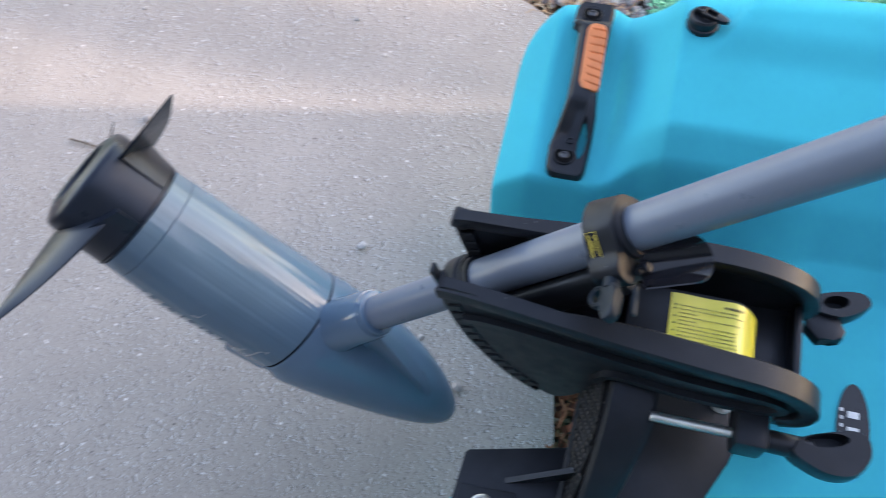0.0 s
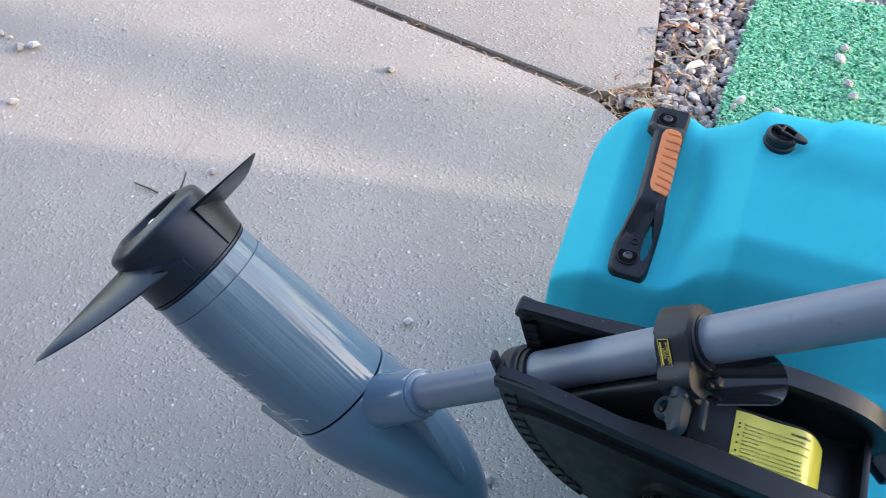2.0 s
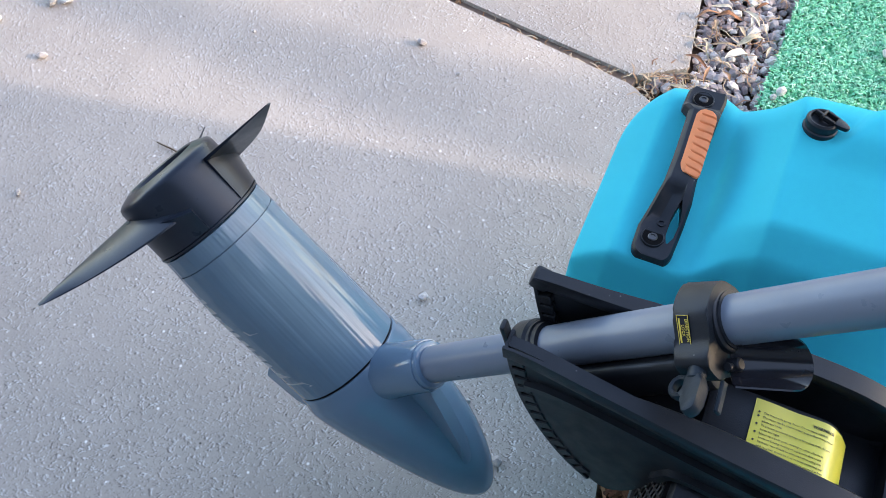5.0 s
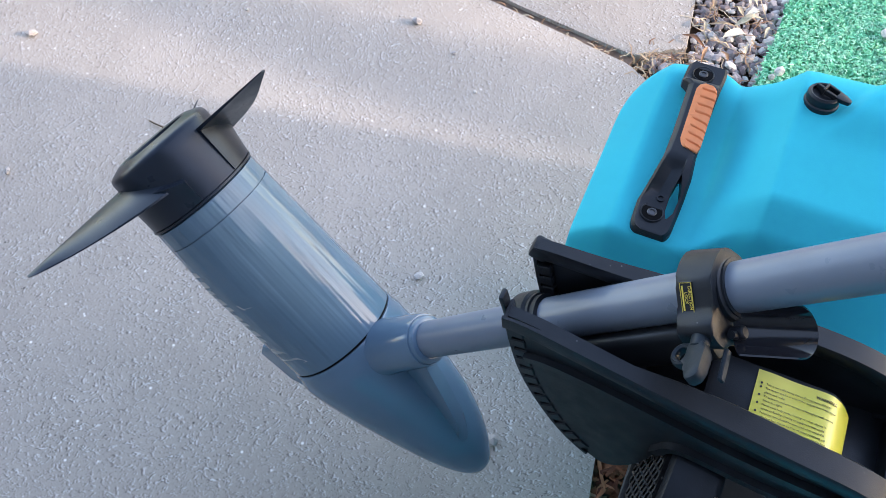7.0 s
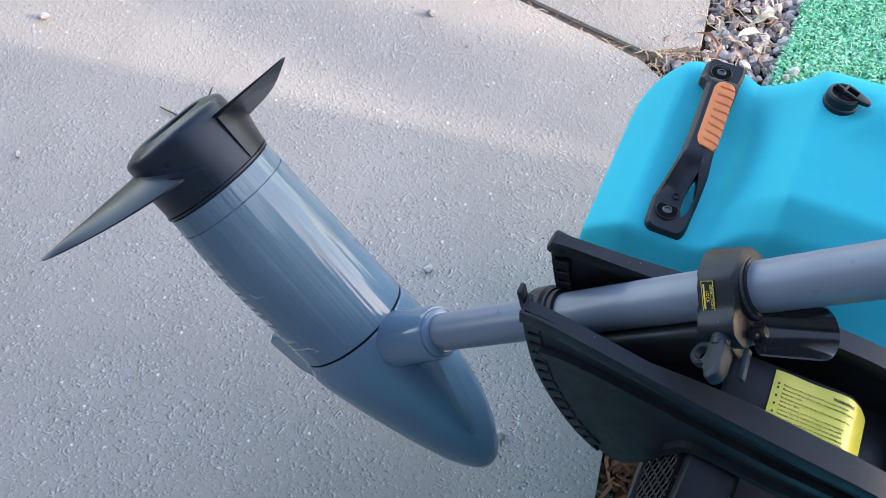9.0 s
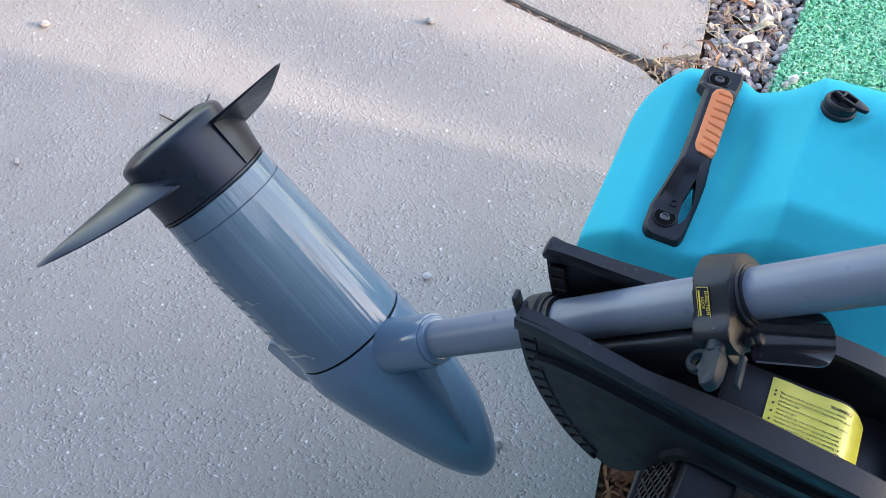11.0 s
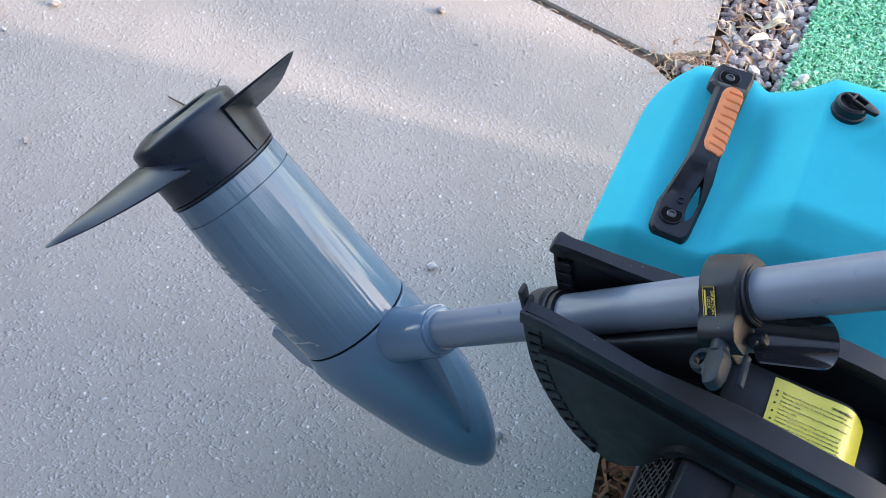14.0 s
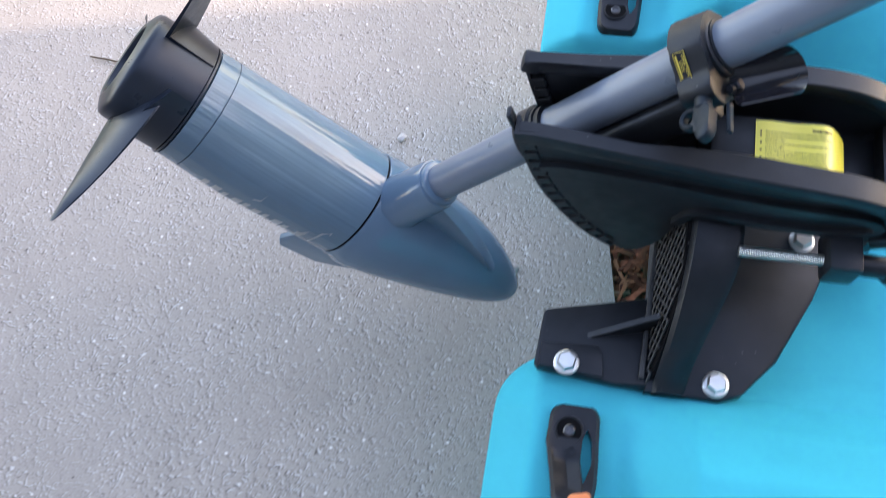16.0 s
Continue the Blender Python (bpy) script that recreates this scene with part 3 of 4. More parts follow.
def deck(x, y):
    """Height of the deck before its edges are rounded off."""
    a = abs(y)
    z = 0.247 + 0.09 * (max(a, 0.07) - 0.2)
    z += 0.052 * ease(0.040, 0.092, x) * ease(0.150, 0.226, a)
    z -= 0.020 * (1 - ease(0.125, 0.182, a))
    z -= (0.075 + 0.025 * step(0.03, 0.08, x)) * step(-0.10, 0.10, y) * (1 - ease(0.145, 0.177 + 0.02 * step(0.03, 0.08, x), a)) * (1 - step(0.17, 0.25, x))
    z += 0.009 * ease(0.0, 0.012, x - (0.132 + 0.5 * (a - 0.346))) * step(0.30, 0.345, a)
    z -= 0.016 * step(0.01, 0.08, x) * (1 - step(0.07, 0.19, a))
    z += 0.010 * step(-0.02, 0.03, x) * step(0.30, 0.36, a) * (1 - step(0.03, 0.09, x))
    return z


def edge_drop(d, r):
    if d >= r:
        return 0.0
    return r - math.sqrt(max(0.0, r * r - (r - d) ** 2))


X0, BEAM, INNER = -0.069, 0.418, 0.128


def half_beam(x):
    b = BEAM - 0.021 * step(0.0, 0.055, x) + 0.012 * step(0.065, 0.105, x) + 0.06 * min(0.4, max(0.0, x - 0.10))
    if x > 1.9:
        b *= math.sqrt(max(0.0, 1 - ((x - 1.9) / 1.45) ** 2)) * 0.999 + 0.001
    return b


def kayak_hull():
    bm = bmesh.new()
    xs = [X0 + 0.036 * (1 - math.cos(math.pi * k / 24)) for k in range(13)] + list(np.arange(-0.027, 0.36, 0.0036)) + list(np.linspace(0.37, 3.34, 60))
    rows = []
    outer_n, inner_n = 84, 26
    for x in xs:
        # the planform's corners are rounded at the stern
        tx = min(1.0, (x - X0) / 0.055)
        corner = 0.055 * (1 - math.sqrt(max(0.0, 1 - (1 - tx) ** 2)))
        yo = half_beam(x) - corner
        notch = x < 0.062
        yi = INNER + (corner * 0.8 if notch else 0)
        row = []
        for k in range(inner_n if not notch else 0):
            row.append((k / inner_n) * yi)
        for k in range(outer_n + 1):
            t = k / outer_n
            t = 0.5 - 0.5 * math.cos(math.pi * t)
            row.append(yi + (yo - yi) * t)
        pts = []
        for y in row:
            z = 0.0
            r = 0.045 + 0.010 * step(0.05, 0.11, x)
            z -= edge_drop(yo - y, r)
            z -= edge_drop(x - X0 + 0.004, 0.030) * 0.4 + 0.75 * max(0.0, 0.036 - (x - X0))
            if notch:
                z -= edge_drop(y - yi, 0.02) * step(0.062, 0.03, x)
            pts.append((x, y, deck(x, y) + z, deck(x, -y) + z))
        rows.append((notch, pts))
    for sgn in (1, -1):
        prev = None
        for notch, pts in rows:
            vs = [bm.verts.new((x + (0.006 * (1 - step(-0.07, 0.12, x)) * step(0.10, 0.13, y) if sgn < 0 else 0), sgn * y, za if sgn > 0 else zb)) for x, y, za, zb in pts]
            if prev is not None:
                a, b = prev, vs
                if len(a) != len(b):
                    b = b[len(b) - len(a):]
                for i in range(len(a) - 1):
                    bm.faces.new((a[i], a[i + 1], b[i + 1], b[i]))
            prev = vs
    bmesh.ops.remove_doubles(bm, verts=bm.verts, dist=1e-5)
    edge = [e for e in bm.edges if e.is_boundary]
    for drop, inset in ((0.03, 0.012), (0.06, 0.055), (0.30, 0.10)):
        got = bmesh.ops.extrude_edge_only(bm, edges=edge)["geom"]
        for v in (g for g in got if isinstance(g, bmesh.types.BMVert)):
            z = max(-0.006, v.co.z - drop)
            cx = v.co.x + inset * (1 if v.co.x < 0.2 else -1 if v.co.x > 2.6 else 0)
            cy = v.co.y - math.copysign(inset, v.co.y) * (1 if abs(v.co.y) > 0.3 else 0)
            v.co = (cx, cy, z)
        edge = [g for g in got if isinstance(g, bmesh.types.BMEdge)]
    return bm


kayak = thing("kayak", (0.6, 0, -0.006), "teal moulded plastic fishing kayak, stern towards the walkway", "kayak")
KM = at_home(kayak)
bm = kayak_hull()
bm.transform(KM)
part("hull", bm, TEAL, kayak, smooth=60)


def carry_handle(sgn):
    """A moulded bar handle with a rubber grip, bolted across the stern deck; sgn mirrors it."""
    ly, lx = (0.174, 0.1752, 0.178, 0.183, 0.206, 0.230, 0.253, 0.284, 0.346, 0.352, 0.360, 0.389, 0.394), (-0.0085, -0.0115, -0.0140, -0.0160, -0.0168, -0.012, -0.0082, -0.008, -0.0100, -0.0165, -0.0180, -0.0172, -0.014)
    ry, rx = (0.174, 0.1752, 0.178, 0.183, 0.217, 0.238, 0.259, 0.285, 0.324, 0.365, 0.385, 0.394), (0.0180, 0.0195, 0.0212, 0.0228, 0.0240, 0.0238, 0.0212, 0.0202, 0.0208, 0.0215, 0.0228, 0.0215)
    sy, sm, sh = (0.198, 0.207, 0.225, 0.243), (0.0138, 0.0144, 0.0148, 0.0138), (0.0, 0.0036, 0.0044, 0.0)

    ly, ry = ([0.181 + (y - 0.174) * 0.936 for y in q] for q in (ly, ry))

    def up_at(y):
        grip = step(0.205, 0.262, y) * (1 - step(0.343, 0.366, y))
        return grip

    def place(x, y, up):
        return Vector((x, sgn * y, deck(0.0, y) + 0.002 + up))

    bm = bmesh.new()
    ys = sorted(set(list(np.linspace(0.181, 0.387, 56)) + [0.1816, 0.1824, 0.1834, 0.1862, 0.342, 0.3476]))
    tops, bots = [], []
    for y in ys:
        l, r = float(np.interp(y, ly, lx)), float(np.interp(y, ry, rx))
        g = up_at(y)
        top, under = 0.0080 + 0.0175 * g, -0.003 + 0.014 * g
        mid, half = float(np.interp(y, sy, sm)), float(np.interp(y, sy, sh, 0, 0))
        dip = 0.0065 * step(0.214, 0.226, y) * (1 - step(0.246, 0.258, y))
        left = l + 0.0028
        cols = [l, left, left + 0.002, 0.5 * (left + mid - half), mid - half - 0.001, mid - half, mid + half, r - 0.0028, r]
        flat_top = top - 0.0008 + 0.002 * g
        heights = [top - 0.0035, top, flat_top - dip * 0.4, flat_top - dip, flat_top - dip * 0.4, flat_top, flat_top, top, top - 0.0035]
        tops.append([bm.verts.new(place(c, y, z)) for c, z in zip(cols, heights)])
        bots.append([bm.verts.new(place(c, y, under)) for c in cols])
    for i in range(len(ys) - 1):
        hole = 0.1985 <= ys[i] and ys[i + 1] <= 0.2425
        for k in range(8):
            if k == 5 and hole:
                bm.faces.new((tops[i][5], tops[i + 1][5], bots[i + 1][5], bots[i][5]))
                bm.faces.new((tops[i][6], tops[i + 1][6], bots[i + 1][6], bots[i][6]))
                continue
            bm.faces.new((tops[i][k], tops[i][k + 1], tops[i + 1][k + 1], tops[i + 1][k]))
            bm.faces.new((bots[i][k], bots[i][k + 1], bots[i + 1][k + 1], bots[i + 1][k]))
        for k in (0, 8):
            bm.faces.new((tops[i][k], tops[i + 1][k], bots[i + 1][k], bots[i][k]))
    for i in (0, -1):
        bm.faces.new(tops[i] + bots[i][::-1])
    bmesh.ops.remove_doubles(bm, verts=bm.verts, dist=1e-6)
    bmesh.ops.dissolve_degenerate(bm, edges=bm.edges, dist=1e-6)
    bm.transform(KM)
    h = part("handle", bm, BLACK, kayak, "black moulded carry handle with orange rubber grip", 28)
    bm = bmesh.new()
    first = 0.266 if sgn > 0 else 0.250
    rings = []
    for k in range(61):
        y = first + (0.343 - first) * k / 60
        ridge = 0.0009 * (1 if (k % 7) < 6 else -0.6)
        edge = 0.55 + 0.45 * math.sqrt(min(1, min(k, 60 - k) / 6))
        half = 0.0104 * edge
        mid = 0.0088
        sec = [(-half, 0.022), (-half, 0.0268), (-half * 0.55, 0.0286), (-half * 0.35, 0.0276 + ridge), (half * 0.7, 0.0276 + ridge), (half, 0.0262 + ridge), (half, 0.022)]
        rings.append([place(mid + s + 0.0025 * (1 - k / 60), y - s * 0.25 * (1 if k < 30 else 0.2), z) for s, z in sec])
    loft(bm, rings)
    bm.transform(KM)
    part("grip", bm, ORANGE, h, "ribbed orange rubber grip", 30)
    bm = bmesh.new()
    lathe(bm, [(0.0036, -0.001), (0.0036, 0.0006), (0.0028, 0.0006), (0.0028, -0.001)], 24, cap=False)
    bm.transform(KM @ pose(0.003, sgn * 0.2175, deck(0.0, 0.2175) + 0.0114))
    part("moulded_ring", bm, BLACK, h)
    for yb in (0.2015, 0.3725):
        z = deck(0, yb) + 0.0094
        # flat black disc paints the dark inside a bolt hole
        bm = bmesh.new()
        lathe(bm, [(0.0097, -0.001), (0.0097, 0.0003), (0.0094, 0.0004), (0.002, 0.0004)], 28)
        bm.transform(KM @ pose(0.0, sgn * yb, z))
        recess = part("bolt_hole_shade", bm, GASKET, h)
        bm = bmesh.new()
        lathe(bm, [(0.0112, -0.002), (0.0110, 0.0004), (0.0106, 0.0010), (0.0102, 0.0011), (0.0098, 0.0008), (0.0096, 0.0)], 32, cap=False)
        bm.transform(KM @ pose(0.0, sgn * yb, z))
        part("rim", bm, BLACK, recess)
        bm = bmesh.new()
        lathe(bm, [(0.0046, -0.001), (0.0046, 0.0010), (0.0038, 0.0016), (0.0026, 0.0016), (0.0022, 0.0006)], 20)
        bm.transform(KM @ pose(0.0, sgn * yb, z))
        part("bolt", bm, BOLT_BLACK, h, "black socket-head bolt")


carry_handle(1)
carry_handle(-1)

# drain plug
bm = bmesh.new()
pz = deck(0.11, 0.342) - 0.006
lathe(bm, [(0.0152, 0), (0.0160, 0.003), (0.0160, 0.0068), (0.0146, 0.0078), (0.0146, 0.0094), (0.0152, 0.0106), (0.0150, 0.0150), (0.0134, 0.0170), (0.0118, 0.0166), (0.0104, 0.0140), (0.004, 0.0138)], 32)
bm.transform(KM @ pose(0.109, 0.343, pz, -8, 0, 0))
plug = part("drain_plug", bm, BLACK, kayak, "black screw-in drain plug with a finger tab")
bm = bmesh.new()
PT = KM @ pose(0.1105, 0.3455, pz, -8, 4, -20)
for side in (-1, 1):
    prism(bm, [(-0.003, side * 0.0034), (-0.003, side * 0.0064), (0.0080, side * 0.0060), (0.0080, side * 0.0032)][::side], 0.0150, 0.0196, PT, 0.0008)
prism(bm, [(-0.0055, -0.0064), (-0.0032, -0.0064), (-0.0032, 0.0064), (-0.0055, 0.0064)], 0.0135, 0.0200, PT, 0.0008)
prism(bm, [(0.0078, -0.0060), (0.0150, -0.0050), (0.0205, -0.0026), (0.0215, 0.0), (0.0205, 0.0026), (0.0150, 0.0050), (0.0078, 0.0060)], 0.0152, 0.0194, PT, 0.0008)
prism(bm, [(-0.0130, -0.0016), (-0.0050, -0.0024), (-0.0050, 0.0008), (-0.0130, 0.0012)], 0.0130, 0.0182, PT, 0.0006)
part("finger_tab", bm, BLACK, plug)

# oval badge on the deck
bm = bmesh.new()
zb = deck(0.296, 0.001)
prism(bm, [(0.296 + 0.0143 * math.cos(a), 0.001 + 0.0435 * math.sin(a)) for a in np.linspace(0, 2 * math.pi, 41)[:-1]], zb - 0.002, zb + 0.0012)
bm.transform(KM)
badge = part("badge", bm, BLACK_GLOSS, kayak, "black oval badge with pale lettering bars")
for x, w in ((0.2960, 0.010), (0.2860, 0.0025)):
    for k in range(3 if w > 0.005 else 6):
        n = 3 if w > 0.005 else 6
        bm = bmesh.new()
        y = 0.022 - (k + 0.5) * 0.044 / n
        block(bm, (w, 0.044 / n * 0.42, 0.0004), KM @ pose(x, y, zb + 0.0016))
        part("lettering_bar", bm, WHITE_INK, badge, smooth=0)


# ---------------------------------------------------------------- the mount on the stern
mount = thing("motor_mount", (0.09, 0, 0.232), "black moulded plastic motor mount bolted across the stern", "motor mount")
MM = at_home(mount)
bm = bmesh.new()
PLATE = [(0.055, -0.160), (0.113, -0.160), (0.130, -0.152), (0.155, -0.122), (0.182, -0.066), (0.192, -0.04), (0.192, 0.04), (0.182, 0.062), (0.150, 0.074), (0.055, 0.078)]
prism(bm, PLATE, 0.195, 0.247, bevel=0.003)
bm.transform(MM)
base = part("base_plate", bm, BLACK, mount)
for sgn in (-1,):
    bm = bmesh.new()
    prism(bm, [(-0.031, sgn * 0.104), (-0.028, sgn * 0.101), (0.058, sgn * 0.080), (0.058, sgn * 0.158), (0.03, sgn * 0.157), (-0.031, sgn * 0.152), (-0.034, sgn * 0.148)], 0.232, 0.247, bevel=0.003)
    bm.transform(MM)
    arm = part("arm", bm, BLACK, mount)
    bm = bmesh.new()
    prism(bm, [(0.002, 0.246), (0.058, 0.246), (0.058, 0.280)], -0.0022, 0.0022, MM @ basis((0.003, sgn * 0.1215, 0), Vector((0.97, 0.25, 0)).normalized(), (0, 0, 1), Vector((0.25, -0.97, 0)).normalized()))
    part("gusset", bm, BLACK, arm)
    bm = bmesh.new()
    prism(bm, [(-0.030, sgn * 0.131), (0.016, sgn * 0.129), (0.020, sgn * 0.135), (0.022, sgn * 0.1545), (-0.030, sgn * 0.151)], 0.246, 0.2495, bevel=0.0012)
    bm.transform(MM)
    part("bolt_pad", bm, BLACK, arm)


def hump(y):
    """Top of the saddle that carries the bracket, across the boat."""
    a = abs(y)
    return 0.249 + 0.085 * (1 - min(1.0, max(0.0, (a - 0.02) / 0.136)) ** 2.2)


# saddle: a smooth arch over the notch with a wide band on top
ys = np.linspace(-0.160, 0.076, 41)
bm = bmesh.new()
rings = []
for y in ys:
    h = hump(y)
    lean = 0.012 * (h - 0.249) / 0.085
    right = 0.110 - 0.024 * step(0.06, 0.16, abs(y))
    rings.append([(0.0605, y, 0.236), (0.0605 + lean, y, h - 0.004), (0.064 + lean, y, h), (right - 0.005, y, h), (right, y, h - 0.004), (right + 0.002, y, 0.236)])
loft(bm, rings)
bm.transform(MM)
saddle = part("saddle", bm, BLACK, mount, "curved black saddle band", 40)
# diamond mesh panel in the notch
bm = bmesh.new()
ys = np.linspace(-0.150, 0.072, 31)
loft(bm, [[(0.0570, y, 0.244), (0.0570 + 0.20 * (hump(y) - 0.249), y, hump(y) - 0.005), (0.0690, y, hump(y) - 0.005), (0.0690, y, 0.244)] for y in ys])
bm.transform(MM)
grille = part("grille_panel", bm, GASKET, mount, "black panel under a diamond mesh", 0)
bm = bmesh.new()
for fam in (1, -1):
    for k in range(-26, 27):
        c = k * 0.0095
        a = Vector((0.0, c - fam * 0.030, 0.247))
        b = Vector((0.0, c + fam * 0.030, 0.331))
        n = 10
        for i in range(n):
            p, q = a.lerp(b, i / n), a.lerp(b, (i + 1) / n)
            if -0.150 < q.y < 0.070 and q.z < hump(q.y) - 0.004:
                rod(bm, p + Vector((0.0563 + 0.20 * (p.z - 0.249), 0, 0)), q + Vector((0.0563 + 0.20 * (q.z - 0.249), 0, 0)), 0.0011, segs=4)
bm.transform(MM)
part("mesh", bm, MESH_GREY, grille, "black diamond mesh", 0)
bm = bmesh.new()
block(bm, (0.0045, 0.222, 0.006), MM @ pose(0.0555, -0.040, 0.2475, 0, 0, -2), 0.001)
part("frame", bm, MESH_GREY, grille, "grey edge strip of the mesh panel")
for x, y, z in ((-0.0080, -0.1465, 0.2495), (0.109, -0.1475, 0.247), (0.173, -0.0150, 0.247), (0.173, 0.0250, 0.247)):
    bm = bmesh.new()
    lathe(bm, [(0.0098, 0), (0.0105, 0.0008), (0.0105, 0.0018), (0.0096, 0.0026), (0.0080, 0.003)], 28)
    loft(bm, [[(r * math.cos(k * math.pi / 3), r * math.sin(k * math.pi / 3), zz) for k in range(6)] for r, zz in ((0.0079, 0.0025), (0.0079, 0.0075), (0.0068, 0.0090))])
    bm.transform(MM @ pose(x, y, z - 0.0005, 0, 0, 20 + 40 * x))
    part("hex_bolt", bm, STEEL, mount, "zinc-plated flange hex bolt")

# ---------------------------------------------------------------- the tilt bracket
bracket = thing("tilt_bracket", (0.09, 0, 0.33), "black moulded tilt bracket clamped to the mount, carrying the motor shaft", "motor bracket")
BM = at_home(bracket)
TOP = smooth_path([(-0.062, 0.408), (-0.045, 0.409), (0.0, 0.406), (0.06, 0.404), (0.12, 0.402), (0.165, 0.396), (0.195, 0.382), (0.209, 0.362), (0.207, 0.344), (0.194, 0.336)], 4)
LOW = smooth_path([(0.194, 0.336), (0.14, 0.335), (0.085, 0.335), (0.066, 0.322), (0.054, 0.275), (0.036, 0.246), (0.018, 0.249), (-0.006, 0.268), (-0.028, 0.300), (-0.045, 0.336), (-0.055, 0.372), (-0.062, 0.408)], 4)


def flare(x, sgn):
    """Each cheek stands further from the middle towards the boat."""
    if sgn > 0:
        return 0.030 + 0.012 * step(-0.09, 0.16, x)
    return -0.027 - 0.019 * step(-0.09, 0.16, x)


def sag(x, sgn):
    """The far cheek sits a little lower towards the boat."""
    return -0.007 * step(0.0, 0.12, x) if sgn > 0 else 0.0


def cheek(sgn):
    bm = bmesh.new()
    outline = [(p.x, p.y) for p in TOP[:-1]] + [(p.x, p.y) for p in LOW[:-1]]
    a = [bm.verts.new((x, flare(x, sgn) - sgn * 0.005, z + sag(x, sgn))) for x, z in outline]
    b = [bm.verts.new((x, flare(x, sgn) + sgn * 0.003, z + sag(x, sgn))) for x, z in outline]
    n = len(outline)
    bm.faces.new(a)
    bm.faces.new(b[::-1])
    for i in range(n):
        bm.faces.new((a[i], a[(i + 1) % n], b[(i + 1) % n], b[i]))
    bm.transform(BM)
    c = part("cheek", bm, BLACK, bracket, "black ribbed side cheek")
    sec = [(-0.0065, -0.0080), (-0.0045, -0.0095), (0.0045, -0.0095), (0.0065, -0.0080), (0.0065, 0.0080), (0.0045, 0.0095), (-0.0045, 0.0095), (-0.0065, 0.0080)]
    bm = bmesh.new()
    rings = []
    for i, p in enumerate(TOP):
        q = (TOP[min(i + 1, len(TOP) - 1)] - TOP[max(i - 1, 0)]).normalized()
        nrm = Vector((q.y, 0, -q.x))
        # the rim narrows towards the tip: on the near cheek from inside, on the far one from outside
        grow = step(-0.06, 0.10, p.x)
        lo, hi = (-0.0095, -0.0072 + 0.0177 * grow) if sgn < 0 else (-0.0095, 0.0010 + 0.0065 * grow)
        mid, half = (lo + hi) / 2, (hi - lo) / 2
        rings.append([Vector((p.x, flare(p.x, sgn) + mid + half * b / 0.0095, p.y + sag(p.x, sgn))) + nrm * a for a, b in sec])
    loft(bm, rings)
    bm.transform(BM)
    part("top_rim", bm, BLACK, c, smooth=40)
    # second ledge on the outer face
    bm = bmesh.new()
    sec2 = [(-0.0035, -0.004), (0.0035, -0.004), (0.0035, 0.004), (-0.0035, 0.004)]
    ledge = smooth_path([(0.060, 0.320), (0.075, 0.343), (0.13, 0.344), (0.175, 0.346), (0.192, 0.355), (0.184, 0.367), (0.150, 0.372), (0.05, 0.374), (-0.02, 0.372), (-0.044, 0.366)], 4)
    sweep(bm, [(p.x, flare(p.x, sgn) + sgn * 0.004, p.y + sag(p.x, sgn)) for p in ledge], sec2, (0, 1, 0))
    bm.transform(BM)
    part("ledge", bm, BLACK, c, smooth=40)
    # toothed sector along the curved front edge
    front = LOW[24:]
    pitch, run, cogs = 0.0125, 0.0, []
    fine = [p.lerp(q, k / 8) for p, q in zip(front, front[1:]) for k in range(8)]
    for p, q in zip(fine, fine[1:]):
        run += (q - p).length
        if run >= pitch:
            run -= pitch
            if q.y < 0.396:
                cogs.append((q, q - p))
    bm = bmesh.new()
    sweep(bm, [(p.x + 0.0050, flare(p.x, sgn) - sgn * 0.0035, p.y + 0.0030) for p in front if p.y < 0.396], [(-0.0045, -0.0045), (0.0045, -0.0045), (0.0045, 0.0045), (-0.0045, 0.0045)], (0, 1, 0))
    bm.transform(BM)
    part("front_flange", bm, BLACK, c, smooth=40)
    bm = bmesh.new()
    sweep(bm, [(p.x + 0.0004, flare(p.x, sgn) - sgn * 0.0022, p.y + 0.0004) for p in front], [(-0.0012, -0.0074), (0.0012, -0.0074), (0.0012, 0.0074), (-0.0012, 0.0074)], (0, 1, 0))
    bm.transform(BM)
    part("front_lip", bm, BLACK, c, smooth=40)
    for p, q in cogs:
        bm = bmesh.new()
        ang = math.degrees(math.atan2(q.y, q.x))
        block(bm, (0.0094, 0.0150, 0.0122), BM @ pose(p.x + 0.0046, flare(p.x, sgn) - sgn * 0.0022, p.y + 0.0028, 0, -ang, 0), 0.0008, 1)
        part("tooth", bm, BLACK, c)
    bm = bmesh.new()
    if sgn > 0:
        block(bm, (0.014, 0.014, 0.013), BM @ pose(-0.0585, flare(-0.07, sgn) - sgn * 0.003, 0.4075, 0, 14, 0), 0.003)
    else:
        block(bm, (0.004, 0.009, 0.022), BM @ pose(-0.0655, flare(-0.07, sgn) + 0.006, 0.407, 0, -14, 0), 0.0016)
    part("tip_lug", bm, BLACK, c)
    return c


near = cheek(-1)
far = cheek(1)
bm = bmesh.new()
prism(bm, [(0.070, -0.040), (0.203, -0.044), (0.203, 0.040), (0.070, 0.038)], 0.322, 0.3345, bevel=0.002)
bm.transform(BM)
floor_part = part("channel_floor", bm, BLACK, bracket)
bm = bmesh.new()
prism(bm, [(0.199, -0.044), (0.205, -0.044), (0.205, 0.040), (0.199, 0.040)], 0.30, 0.352, bevel=0.002)
bm.transform(BM)
part("end_wall", bm, BLACK, bracket)
bm = bmesh.new()
block(bm, (0.034, 0.074, 0.10), BM @ pose(0.086, 0.002, 0.292, 0, -6, 0), 0.005)
part("pedestal", bm, BLACK, bracket)
bm = bmesh.new()
block(bm, (0.075, 0.046, 0.012), BM @ pose(0.035, 0.002, 0.330, 0, -8, 0), 0.003)
